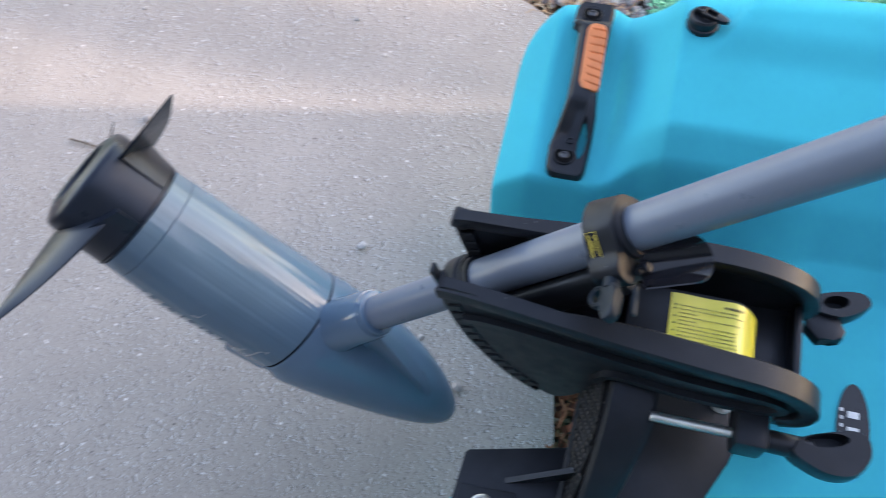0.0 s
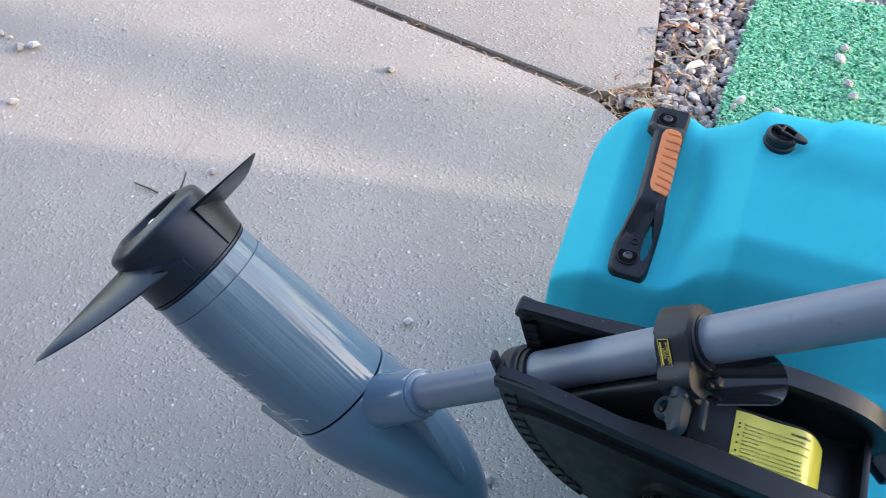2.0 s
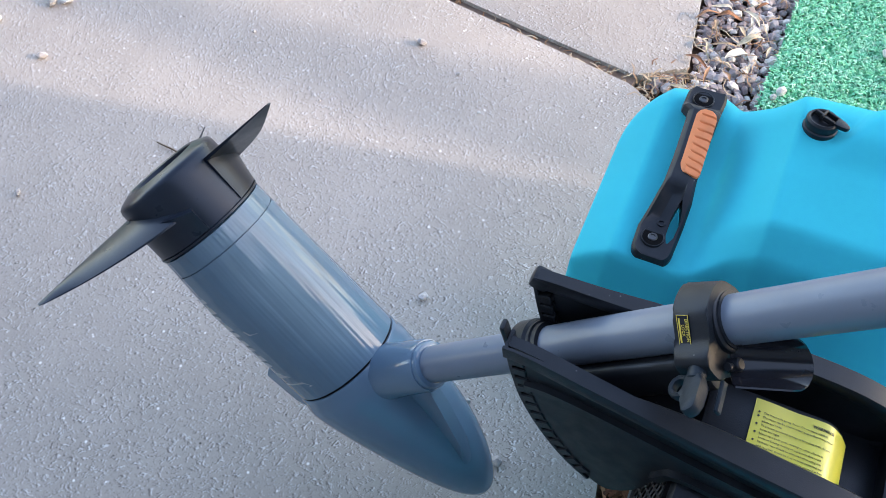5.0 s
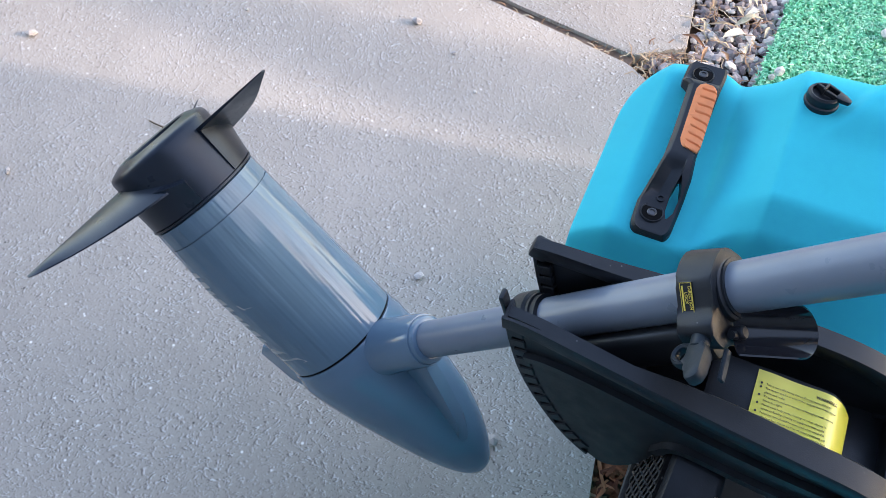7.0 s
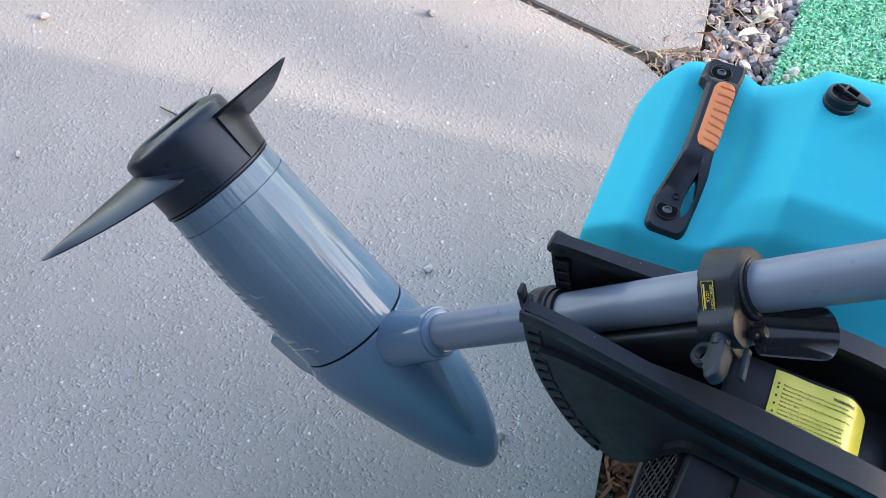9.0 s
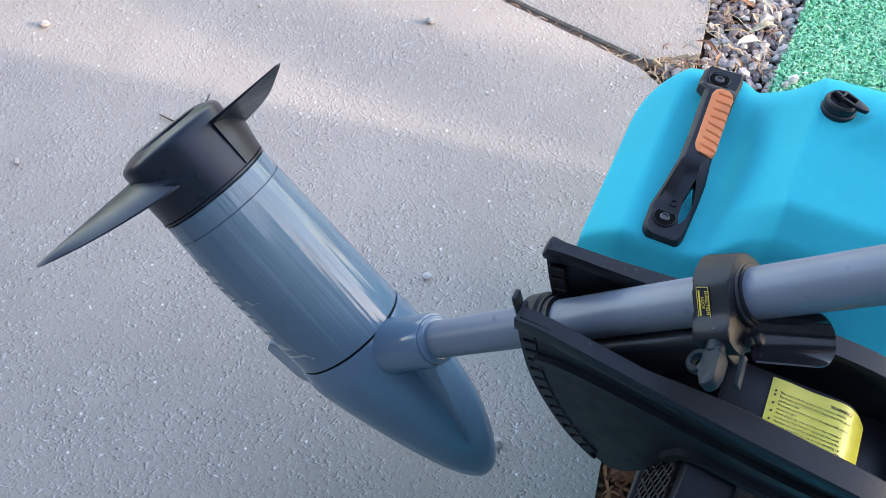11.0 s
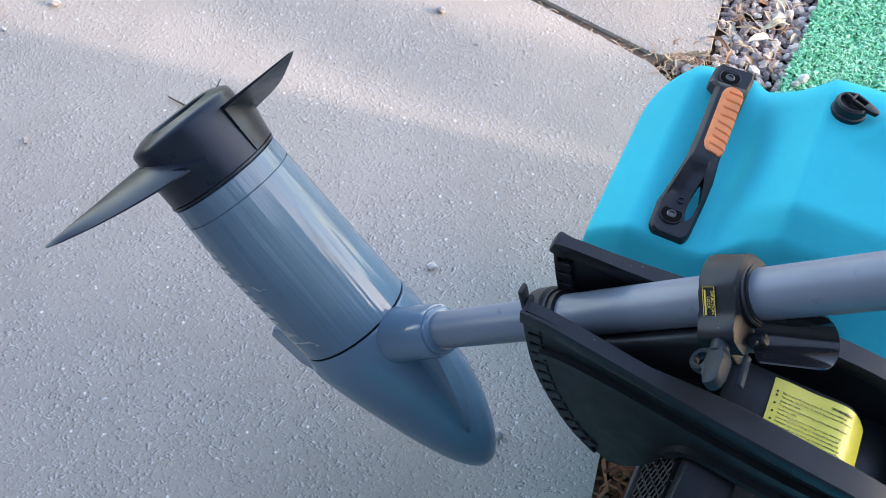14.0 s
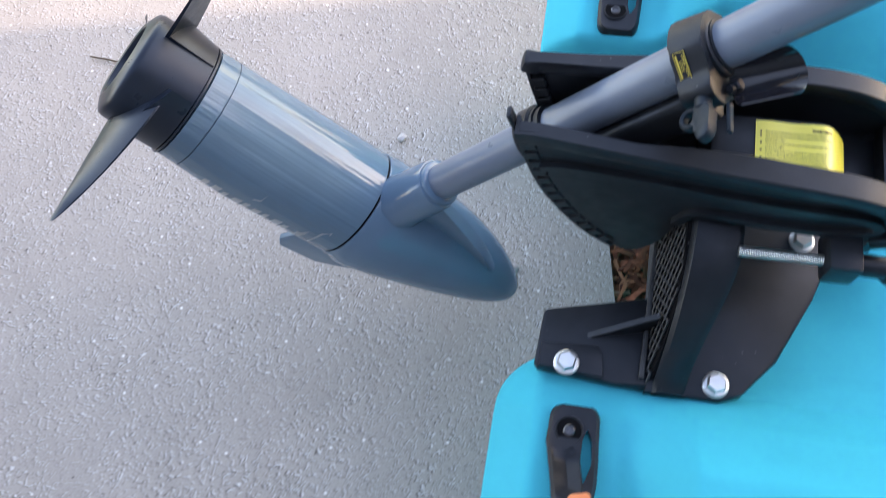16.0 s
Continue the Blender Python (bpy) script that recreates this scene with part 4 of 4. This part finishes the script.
part("cross_web", bm, BLACK, bracket)

# rounded housing in the channel that carries the warning label
bm = bmesh.new()
side = [(0.070, 0.336), (0.074, 0.379), (0.078, 0.3805), (0.147, 0.3805), (0.153, 0.3792), (0.158, 0.3752), (0.1635, 0.3675), (0.1675, 0.3600), (0.1680, 0.336)]
prism(bm, side, -0.016, 0.040, BM @ basis((0, 0, 0), (1, 0, 0), (0, 0, 1), (0, -1, 0)), 0.0015)
part("latch_housing", bm, BLACK, bracket, "black rounded latch housing in the channel")

# the label stuck over its top and rounded end
LB = BM @ Matrix.Translation((0.006, -0.278, 0.886)) @ Matrix.Scale(0.924, 4) @ Matrix.Translation((-0.006, 0.278, -0.886))
bm = bmesh.new()
rings = []
for k in range(25):
    x = 0.111 + 0.071 * k / 24
    z = 0.3402 - 0.022 * max(0.0, (x - 0.160) / 0.022) ** 2 + 0.0006 * math.sin(k * 0.5)
    rings.append([(x, -0.0165, z), (x, 0.036, z), (x, 0.036, z + 0.0005), (x, -0.0165, z + 0.0005)])
loft(bm, rings)
bm.transform(LB)
label = part("warning_label", bm, YELLOW, bracket, "yellow printed warning label, slightly curled", 60)


def curl(x):
    """How far the label's loose end bends down."""
    return 0.022 * max(0.0, (x - 0.160) / 0.022) ** 2


def label_text(text, x, y, size, bold=0.0):
    """One printed line that follows the label's curl."""
    cu = bpy.data.curves.new("text_line", "FONT")
    cu.body, cu.size, cu.extrude, cu.offset, cu.align_y, cu.resolution_u = text, size, 0.0001, bold, "CENTER", 1
    tmp = bpy.data.objects.new("text_line", cu)
    me = bpy.data.meshes.new_from_object(tmp)
    bpy.data.objects.remove(tmp)
    for v in me.vertices:
        px = x + v.co.x
        v.co = LB @ Vector((px, y + v.co.y, 0.3416 - curl(px) + v.co.z))
    me.materials.clear()
    me.materials.append(BLACK_INK)
    new("text_line", me).parent = label


def text_bars(rng, x, end, y):
    """A line of print too small to read."""
    bm = bmesh.new()
    while x < end:
        w = rng.uniform(0.0012, 0.0034)
        block(bm, (w, 0.0008, 0.0003), LB @ pose(x + w / 2, y, 0.3417 - curl(x + w / 2)))
        x += w + 0.0007
    part("text_line", bm, BLACK_INK, label, smooth=0)


label_text("WARNING", 0.1520, 0.0298, 0.0031, 0.00008)
rng = random.Random(3)
PRINT = ["This is not a life saving device. Do not leave children", "The motor can be used in water deeper than 0.4m, never", "plants and rocks.", "To prevent accidental damage of fibre glass shaft, do not", "screw too tight.", "Never stick body parts, clothing or other objects in", "Loose or flowing clothing or equipment that could", "Particular care should be exercised when using this", "with long hair should tie it up or wear swimming cap", "Always inspect the swimming area to ensure it is free", "before using this motor.", "", "", "", ""]
for k, words in enumerate(PRINT):
    y = 0.0258 - k * 0.0032
    if words:
        label_text(words, 0.1180, y, 0.00212)
    else:
        text_bars(rng, 0.1180, rng.uniform(0.165, 0.1775), y)
    if k in (0, 1, 3, 5, 7, 9, 12):
        bm = bmesh.new()
        lathe(bm, [(0.0008, 0.0), (0.0008, 0.0003)], 10)
        bm.transform(LB @ pose(0.1148, y, 0.3415))
        part("bullet", bm, BLACK_INK, label, smooth=0)


def clamp_screw(sgn):
    y, z = (-0.066, 0.327) if sgn < 0 else (0.052, 0.316)
    bm = bmesh.new()
    prof = [(0.0037, 0.0)]
    k = 0.0
    while k < 0.062:
        prof += [(0.0042, k + 0.0006), (0.0036, k + 0.0012)]
        k += 0.0012
    lathe(bm, prof, 14)
    bm.transform(BM @ pose(0.106, y, z, 0, 90, 0))
    s = part("clamp_screw", bm, STEEL, bracket, "threaded steel clamp screw")
    bm = bmesh.new()
    block(bm, (0.024, 0.036, 0.030), BM @ pose(0.177, y - sgn * 0.006, z, 0, 0, 0), 0.004)
    part("boss", bm, BLACK, s)
    bm = bmesh.new()
    rod(bm, (0.186, y, z), (0.222, y, z - 0.002), 0.0085, 0.0085, 20, 0.001)
    bm.transform(BM)
    part("stem", bm, BLACK, s)
    bm = bmesh.new()
    if sgn < 0:
        plan = [(0.205, -0.072), (0.211, -0.077), (0.230, -0.084), (0.246, -0.083), (0.255, -0.077), (0.262, -0.064), (0.260, -0.050), (0.251, -0.047), (0.240, -0.049), (0.212, -0.060)]
        pc, pa, pb, turn = Vector((0.230, -0.0590)), 0.0165, 0.0052, radians(14)
    else:
        plan = [(0.220, 0.048), (0.222, 0.055), (0.226, 0.065), (0.250, 0.0715), (0.262, 0.070), (0.265, 0.062), (0.254, 0.052), (0.240, 0.046)]
        pc, pa, pb, turn = Vector((0.2375, 0.0590)), 0.0105, 0.0056, radians(16)
        prism(bm, [(0.216, 0.036), (0.220, 0.052), (0.240, 0.050), (0.247, 0.037), (0.244, 0.029), (0.238, 0.030), (0.227, 0.025)], z - 0.009, z + 0.004, BM, 0.002)
    out = [p.xy for p in smooth_path([(*p, 0) for p in plan + plan[:1]], 3)[:-1]]
    heart = sum(out, Vector((0, 0))) / len(out)

    def outer(k, h):
        return [BM @ Vector((*(heart + (p - heart) * k), z + h)) for p in out]

    def pocket(k, h):
        ring = []
        for p in out:
            a = math.atan2(*(p - pc).yx) - turn
            r = k / math.sqrt((math.cos(a) / pa) ** 2 + (math.sin(a) / pb) ** 2)
            ring.append(BM @ Vector((pc.x + r * math.cos(a + turn), pc.y + r * math.sin(a + turn), z + h)))
        return ring

    loft(bm, [outer(0.94, -0.010), outer(1.0, -0.008), outer(1.0, 0.005), outer(0.94, 0.008), pocket(1.0, 0.008), pocket(0.9, -0.005)])
    part("wing_handle", bm, BLACK, s, "black hollow wing handle")


clamp_screw(-1)
clamp_screw(1)

# ---------------------------------------------------------------- the motor
Q = Vector((-0.2127, -0.0112, 0.1858))
AX = Vector((-0.7019, 0.1395, 0.6984)).normalized()
SH = Vector((0.7104, 0.0660, 0.7007))
SH = (SH - AX * SH.dot(AX)).normalized()
SIDE = AX.cross(SH)
motor = thing("trolling_motor", tuple(Q), "blue-grey electric trolling motor tilted up behind the kayak stern", "trolling motor")
LM = basis((0, 0, 0), SH, SIDE, AX)              # local x up the shaft, local z towards the propeller
SM = basis((0, 0, 0), AX, SH.cross(AX), SH)      # local z up the shaft
LEAN_N = (0.72, 0.69)                            # way in which the nose is set off the axis


def slim(a):
    return 0.0047 * min(1.05, max(0.0, (0.135 - a) / 0.105))


def body_r(a):
    return 0.0620 - 0.052 * a - slim(a)


def body_mid(a):
    return (slim(a) * 0.42, slim(a) * 0.906)


def on_shell(a, deg, out=0.0):
    r = body_r(a) + out
    return (body_mid(a)[0] + r * math.cos(radians(deg)), body_mid(a)[1] + r * math.sin(radians(deg)), a)


def mpart(name, bm, material, parent, label="", smooth=40, m=None):
    bm.transform(m or LM)
    return part(name, bm, material, parent, label, smooth)


bm = bmesh.new()
lathe(bm, [(body_r(0.0250) - 0.0014, 0.0225), (body_r(0.0250) - 0.0014, 0.0248)] + [(body_r(a), a) for a in np.linspace(0.0249, 0.1815, 12)] + [(body_r(0.1815) - 0.0016, 0.1816), (body_r(0.1815) - 0.0016, 0.1831)], 72, body_mid)
shell = mpart("motor_shell", bm, SHELL_GREY, motor, "glossy blue-grey tapered motor shell")
bm = bmesh.new()
lathe(bm, [(body_r(0.1835) - 0.0016, 0.1821), (body_r(0.1835) - 0.0016, 0.18265)] + [(body_r(a) - 0.0001, a) for a in (0.1827, 0.19, 0.1995)] + [(body_r(0.200) - 0.003, 0.2005)], 72)
mpart("end_ring", bm, SHELL_GREY, motor)
bm = bmesh.new()
lathe(bm, [(body_r(0.024) - 0.002, 0.0225), (body_r(0.024) - 0.0004, 0.0229), (body_r(0.024) - 0.0006, 0.0246), (body_r(0.024) - 0.002, 0.0250)], 72, body_mid)
mpart("seam_gasket", bm, GASKET, motor, "thin black seam gasket")


def nose_mid(a):
    t = max(0.0, -a / 0.19)
    off = 0.017 * t ** 1.15 + 0.0055 * math.sin(math.pi * min(1, t))
    c = body_mid(max(a, 0.02))
    keep = max(0.0, 1 - t)
    return (LEAN_N[0] * off + c[0] * keep, LEAN_N[1] * off + c[1] * keep)


bm = bmesh.new()
prof = [(body_r(0.022) - 0.002, 0.0228), (body_r(0.022) + 0.0002, 0.0224), (body_r(0.021) + 0.0009, 0.0200), (body_r(0.018) + 0.0002, 0.0170)]
for k in range(1, 26):
    t = k / 25
    a = 0.0160 - 0.2060 * t
    prof.append((0.0582 * max(0.0, 1 - max(0.0, (t - 0.03) / 0.97) ** 1.65) ** 0.56 + 0.0006, a))
lathe(bm, prof, 72, nose_mid)
nose = mpart("nose_cone", bm, MOTOR_GREY, motor, "blue-grey rounded nose cone")
# neck, its lip and the web that runs down into the nose
bm = bmesh.new()
lathe(bm, [(0.0275, 0.030), (0.0264, 0.052), (0.0252, 0.060), (0.0244, 0.070), (0.0238, 0.086), (0.0230, 0.1040), (0.0221, 0.1075), (0.0165, 0.1078)], 48)
neck = mpart("neck", bm, MOTOR_GREY, motor, m=SM)
bm = bmesh.new()
lathe(bm, [(0.0205, 0.1060), (0.0209, 0.1075), (0.0207, 0.1100), (0.0198, 0.1118), (0.0182, 0.1124), (0.0160, 0.1124)], 48)
mpart("neck_lip", bm, MOTOR_GREY, neck, m=SM)
bm = bmesh.new()
web = [(0.090, -0.018), (0.070, -0.020), (0.05, -0.02), (0.04, -0.06), (0.038, -0.125), (0.048, -0.128), (0.062, -0.10), (0.078, -0.055)]
prism(bm, web, -0.007, 0.007, basis((0, 0, 0), (1, 0, 0), (0, 0, 1), (0, 1, 0)), 0.004)
mpart("web", bm, MOTOR_GREY, nose)
# skeg under the nose
bm = bmesh.new()
prism(bm, [(-0.04, 0.014), (-0.125, 0.030), (-0.138, 0.022), (-0.130, -0.02), (-0.05, -0.11), (-0.03, -0.10)], -0.004, 0.004, basis((0, 0, 0), (1, 0, 0), (0, 0, 1), (0, 1, 0)), 0.002)
mpart("skeg", bm, MOTOR_GREY, nose)
# lettering on the shell: plain bars
def printed(name, spans, label=""):
    bm = bmesh.new()
    loft(bm, [[on_shell(a, d, 0.00012) for d in np.linspace(d0, d1, 6)] + [on_shell(a, d, -0.001) for d in np.linspace(d1, d0, 6)] for a, d0, d1 in spans])
    return mpart(name, bm, PALE_INK, shell, label)


for k in range(9):
    a0 = 0.158 - k * 0.0102
    lo, hi = ((-113, -97), (-111, -96), (-114, -98))[k % 3]
    printed("lettering_bar", [(a0, lo, hi), (a0 - (0.0050, 0.0068, 0.0040, 0.0074)[k % 4], lo + 2, hi + 2)])
printed("logo_flash", [(0.0625, -103, -97), (0.057, -112, -88), (0.046, -104, -78), (0.0395, -76, -72)], "pale grey flash printed on the shell")

printed("logo_mark", [(0.1160, -84, -82.5), (0.1105, -81.5, -79.5), (0.1095, -80, -78)])
printed("logo_mark", [(0.1105, -80, -78), (0.1095, -74, -72.5), (0.1090, -72, -71)])

# shaft
bm = bmesh.new()
lathe(bm, [(0.0158, 0.08), (0.0158, 0.62), (0.0158, 1.02)], 48)
shaft = mpart("shaft", bm, SHAFT_GREY, motor, "grey composite shaft tube", m=SM)

# propeller
HUB = 0.0515
bm = bmesh.new()
lathe(bm, [(HUB - 0.003, 0.2010), (HUB + 0.0012, 0.2012), (HUB + 0.0012, 0.2030), (HUB - 0.0006, 0.2036), (HUB - 0.0012, 0.225), (HUB - 0.0020, 0.243), (HUB - 0.0024, 0.2525), (HUB - 0.0036, 0.2555), (HUB - 0.0065, 0.2575), (HUB - 0.0165, 0.2610), (HUB - 0.0190, 0.2600), (HUB - 0.0200, 0.257), (HUB - 0.0205, 0.245), (0.006, 0.242)], 64)
prop = mpart("propeller", bm, PROP_BLACK, motor, "black three-bladed weedless propeller")
bm = bmesh.new()
lathe(bm, [(0.0105, 0.240), (0.0105, 0.248), (0.0085, 0.250), (0.005, 0.250), (0.0045, 0.257), (0.003, 0.258)], 6)
mpart("nut", bm, STEEL, prop, "zinc-plated propeller nut")


def blade(theta, tip):
    bm = bmesh.new()
    rings = []
    n, m = 22, 14
    for i in range(n + 1):
        s = i / n
        r = HUB - 0.006 + (0.144 - HUB + 0.006) * s
        w = radians(74) * (1 - s) ** 1.6 * (0.35 + 0.65 * (HUB / r)) + radians(2.0)
        a_lead = 0.2455 + (tip - 0.2455) * s
        a_trail = a_lead - 0.021 * (1 - s) ** 0.8 - 0.001
        th = 0.0042 * (1 - s) + 0.0012
        up, dn = [], []
        for j in range(m + 1):
            t = j / m
            ang = theta + w * t
            a = a_lead + (a_trail - a_lead) * t ** 1.2
            h = th * (0.25 + 0.75 * math.sin(math.pi * min(1, 0.15 + 0.8 * t))) / 2
            up.append((r * math.cos(ang), r * math.sin(ang), a + h))
            dn.append((r * math.cos(ang), r * math.sin(ang), a - h))
        rings.append(up + dn[::-1])
    loft(bm, rings)
    b = mpart("blade", bm, PROP_BLACK, prop, smooth=50)
    # step in the hub behind the blade root
    bm = bmesh.new()
    rows = []
    for j in range(13):
        t = j / 12
        ang = theta + radians(74) * t
        top = 0.2440 - 0.020 * t ** 1.2
        low, high = HUB + 0.0006 + 0.0010 * t, HUB + 0.0008 + 0.0085 * t ** 1.6
        ring = [(HUB - 0.004, 0.2040), (low, 0.2042), (0.5 * (low + high), 0.5 * (0.2042 + top)), (high, top), (HUB - 0.004, top + 0.002)]
        rows.append([(r * math.cos(ang), r * math.sin(ang), a) for r, a in ring])
    loft(bm, rows)
    mpart("root_step", bm, PROP_BLACK, prop, smooth=30)


for deg, tip in ((-107, 0.2445), (9, 0.2535), (127, 0.2550)):
    blade(radians(deg), tip)


# ---------------------------------------------------------------- shaft fittings of the bracket
FROM_Q = Matrix.Translation(Q - bracket.location) @ SM


def bpart(name, bm, material, parent, label="", smooth=40):
    bm.transform(FROM_Q)
    return part(name, bm, material, parent, label, smooth)


def facing(deg, r, s=0.0):
    """Place round the shaft: 0 degrees is the motor's axis, -90 the camera-side flank; s runs up the shaft."""
    a = radians(deg)
    return Vector((r * math.cos(a), -r * math.sin(a), s))


# lower bush and its half-round cap
bm = bmesh.new()
lathe(bm, [(0.0160, 0.222), (0.0222, 0.222), (0.0228, 0.224), (0.0228, 0.236), (0.0205, 0.238), (0.0205, 0.2405), (0.0190, 0.241), (0.0190, 0.2455), (0.0160, 0.246)], 40)
bush = bpart("lower_bush", bm, BLACK, bracket, "black bush round the shaft")
# cradle arm under the shaft
bm = bmesh.new()
prism(bm, rounded(0.030, 0.040, 0.006), 0.225, 0.366, Matrix.Translation((-0.027, 0, 0)), 0.003)
bpart("cradle_arm", bm, BLACK, bracket, "black arm under the shaft")
# direction-lock collar
bm = bmesh.new()
prof = []
for k in range(73):
    a = 5 * k - 180
    d = abs(a + 54)
    r = min(0.0296 if a < -54 else 0.0270, 0.0252 / max(0.5, math.cos(radians(min(d, 60)))))
    r -= 0.0036 * step(20, 60, a) * (1 - step(130, 165, a))
    r += 0.0035 * step(-125, -150, a) * step(-180, -168, a)
    r += 0.0070 * step(-68, -85, a) * (1 - step(-115, -135, a))
    prof.append(facing(a, r))
prism(bm, [(p.x, p.y) for p in prof[:-1]], 0.3655, 0.3885, bevel=0.0016)
# the collar is cast slightly askew to the shaft
ASKEW = basis(facing(-54, 0, 0.377), Vector((0, 0, -1)), facing(-54, 1).cross(Vector((0, 0, -1))), facing(-54, 1))
ASKEW = ASKEW @ pose(0, 0, 0, 0, 0, -7) @ ASKEW.inverted()
bm.transform(ASKEW)
collar = bpart("lock_collar", bm, BLACK, bracket, "black direction-lock collar with a yellow-printed plate")
bm = bmesh.new()
lathe(bm, [(0.0165, 0.386), (0.0200, 0.386), (0.0200, 0.3900), (0.0190, 0.3908), (0.0180, 0.3910), (0.0180, 0.3922), (0.0162, 0.3924)], 44)
bpart("sleeve", bm, BLACK, collar)
FACE = ASKEW @ basis(facing(-54, 0.0255, 0.3735), Vector((0, 0, -1)), facing(-54, 1).cross(Vector((0, 0, -1))), facing(-54, 1))
bm = bmesh.new()
block(bm, (0.0086, 0.0198, 0.0006), FACE @ pose(0.001, 0, 0), 0.0002, 1)
plate = bpart("lock_plate", bm, BLACK_GLOSS, collar, "small black plate with gold lettering", 0)
for sx, sy, w, h in ((0.0047, 0, 0.0003, 0.0184), (-0.0027, 0, 0.0003, 0.0184), (0.001, 0.0092, 0.0074, 0.0003), (0.001, -0.0092, 0.0074, 0.0003), (0.0033, 0, 0.0010, 0.0150)):
    bm = bmesh.new()
    block(bm, (w, h, 0.0003), FACE @ pose(sx, sy, 0.0005))
    bpart("gold_line", bm, GOLD_INK, collar, smooth=0)
lettering("word", "DIRECTION", 0.0027, FROM_Q @ FACE @ pose(-0.0013, 0, 0.0005, 0, 0, 90), GOLD_INK, collar)
lettering("word", "LOCK", 0.0027, FROM_Q @ FACE @ pose(0.0013, 0, 0.0005, 0, 0, 90), GOLD_INK, collar)
# lug, screw and wing knob under the collar
bm = bmesh.new()
rod(bm, facing(-96, 0.024, 0.376), facing(-96, 0.044, 0.376), 0.0060, 0.0056, 18, 0.001)
knob = bpart("wing_knob", bm, KNOB_GREY, collar, "dark grey wing knob")
bm = bmesh.new()
KF = basis(facing(-96, 0.010, 0.376), Vector((0, 0, 1)), facing(-96, 1), Vector((0, 0, 1)).cross(facing(-96, 1)))
wing = smooth_path([(-0.005, 0.031), (0.004, 0.030), (0.0070, 0.036), (0.0068, 0.046), (0.0060, 0.054), (0.0, 0.057), (-0.0035, 0.053), (-0.0042, 0.044), (-0.0062, 0.038)], 3)
prism(bm, [(p.x, p.y) for p in wing[:-1]], -0.0046, 0.0046, KF, 0.002)
loop = [KF @ Vector((-0.0085 + 0.0058 * math.cos(a), 0.0375 + 0.0062 * math.sin(a), 0.0)) for a in np.linspace(0, 2 * math.pi, 25)]
axis = KF.to_3x3() @ Vector((0, 0, 1))
sweep(bm, loop, [(0.0021 * math.cos(a), 0.0036 * math.sin(a)) for a in np.linspace(0, 2 * math.pi, 9)[:-1]], axis)
bpart("wing", bm, KNOB_GREY, knob)
bm = bmesh.new()
rod(bm, facing(-96, 0.02, 0.3755), facing(-96, 0.060, 0.3755), 0.0030, segs=12)
bpart("screw", bm, STEEL, knob)
bm = bmesh.new()
block(bm, (0.0030, 0.022, 0.0050), basis(facing(-108, 0.050, 0.388), Vector((0, 0, 1)), facing(-96, 1), Vector((0, 0, 1)).cross(facing(-96, 1))), 0.0008, 1)
bpart("lever", bm, KNOB_GREY, knob, "thin dark lever beside the wing knob")
# hinge pin under the collar
bm = bmesh.new()
rod(bm, facing(-128, 0.027, 0.384), facing(-128, 0.027, 0.394), 0.0046, 0.0042, 16, 0.001)
rod(bm, facing(-112, 0.030, 0.389), facing(-150, 0.030, 0.389), 0.0026, segs=12)
bpart("hinge_pin", bm, BLACK, collar)
# glossy scoop-shaped rest in the channel
bm = bmesh.new()
m, l = along((0.0725, -0.0132, 0.4628), (0.1180, 0.0015, 0.4657))
m = m @ pose(0, 0, 0, 0, 0, 22)
rings = []
for k in range(15):
    t = k / 14
    ring = []
    for r, angs in ((0.0158, np.linspace(0, math.pi, 33)), (0.0147, np.linspace(math.pi, 0, 33))):
        for a in angs:
            reach = 0.66 + 0.34 * max(0.0, math.sin(a)) ** 0.85
            ring.append(m @ Vector((-r * math.cos(a), -r * math.sin(a), l * t * reach)))
    rings.append(ring)
loft(bm, rings)
bm.transform(BM)
part("shaft_rest", bm, BLACK_GLOSS, bracket, "glossy black scoop-shaped shaft rest", 50)

# single stones of the gravel strip
for k, mt in pick_a:
    ob = new("stone", STONES[k])
    ob.parent = bed_a
    ob.matrix_world = mt
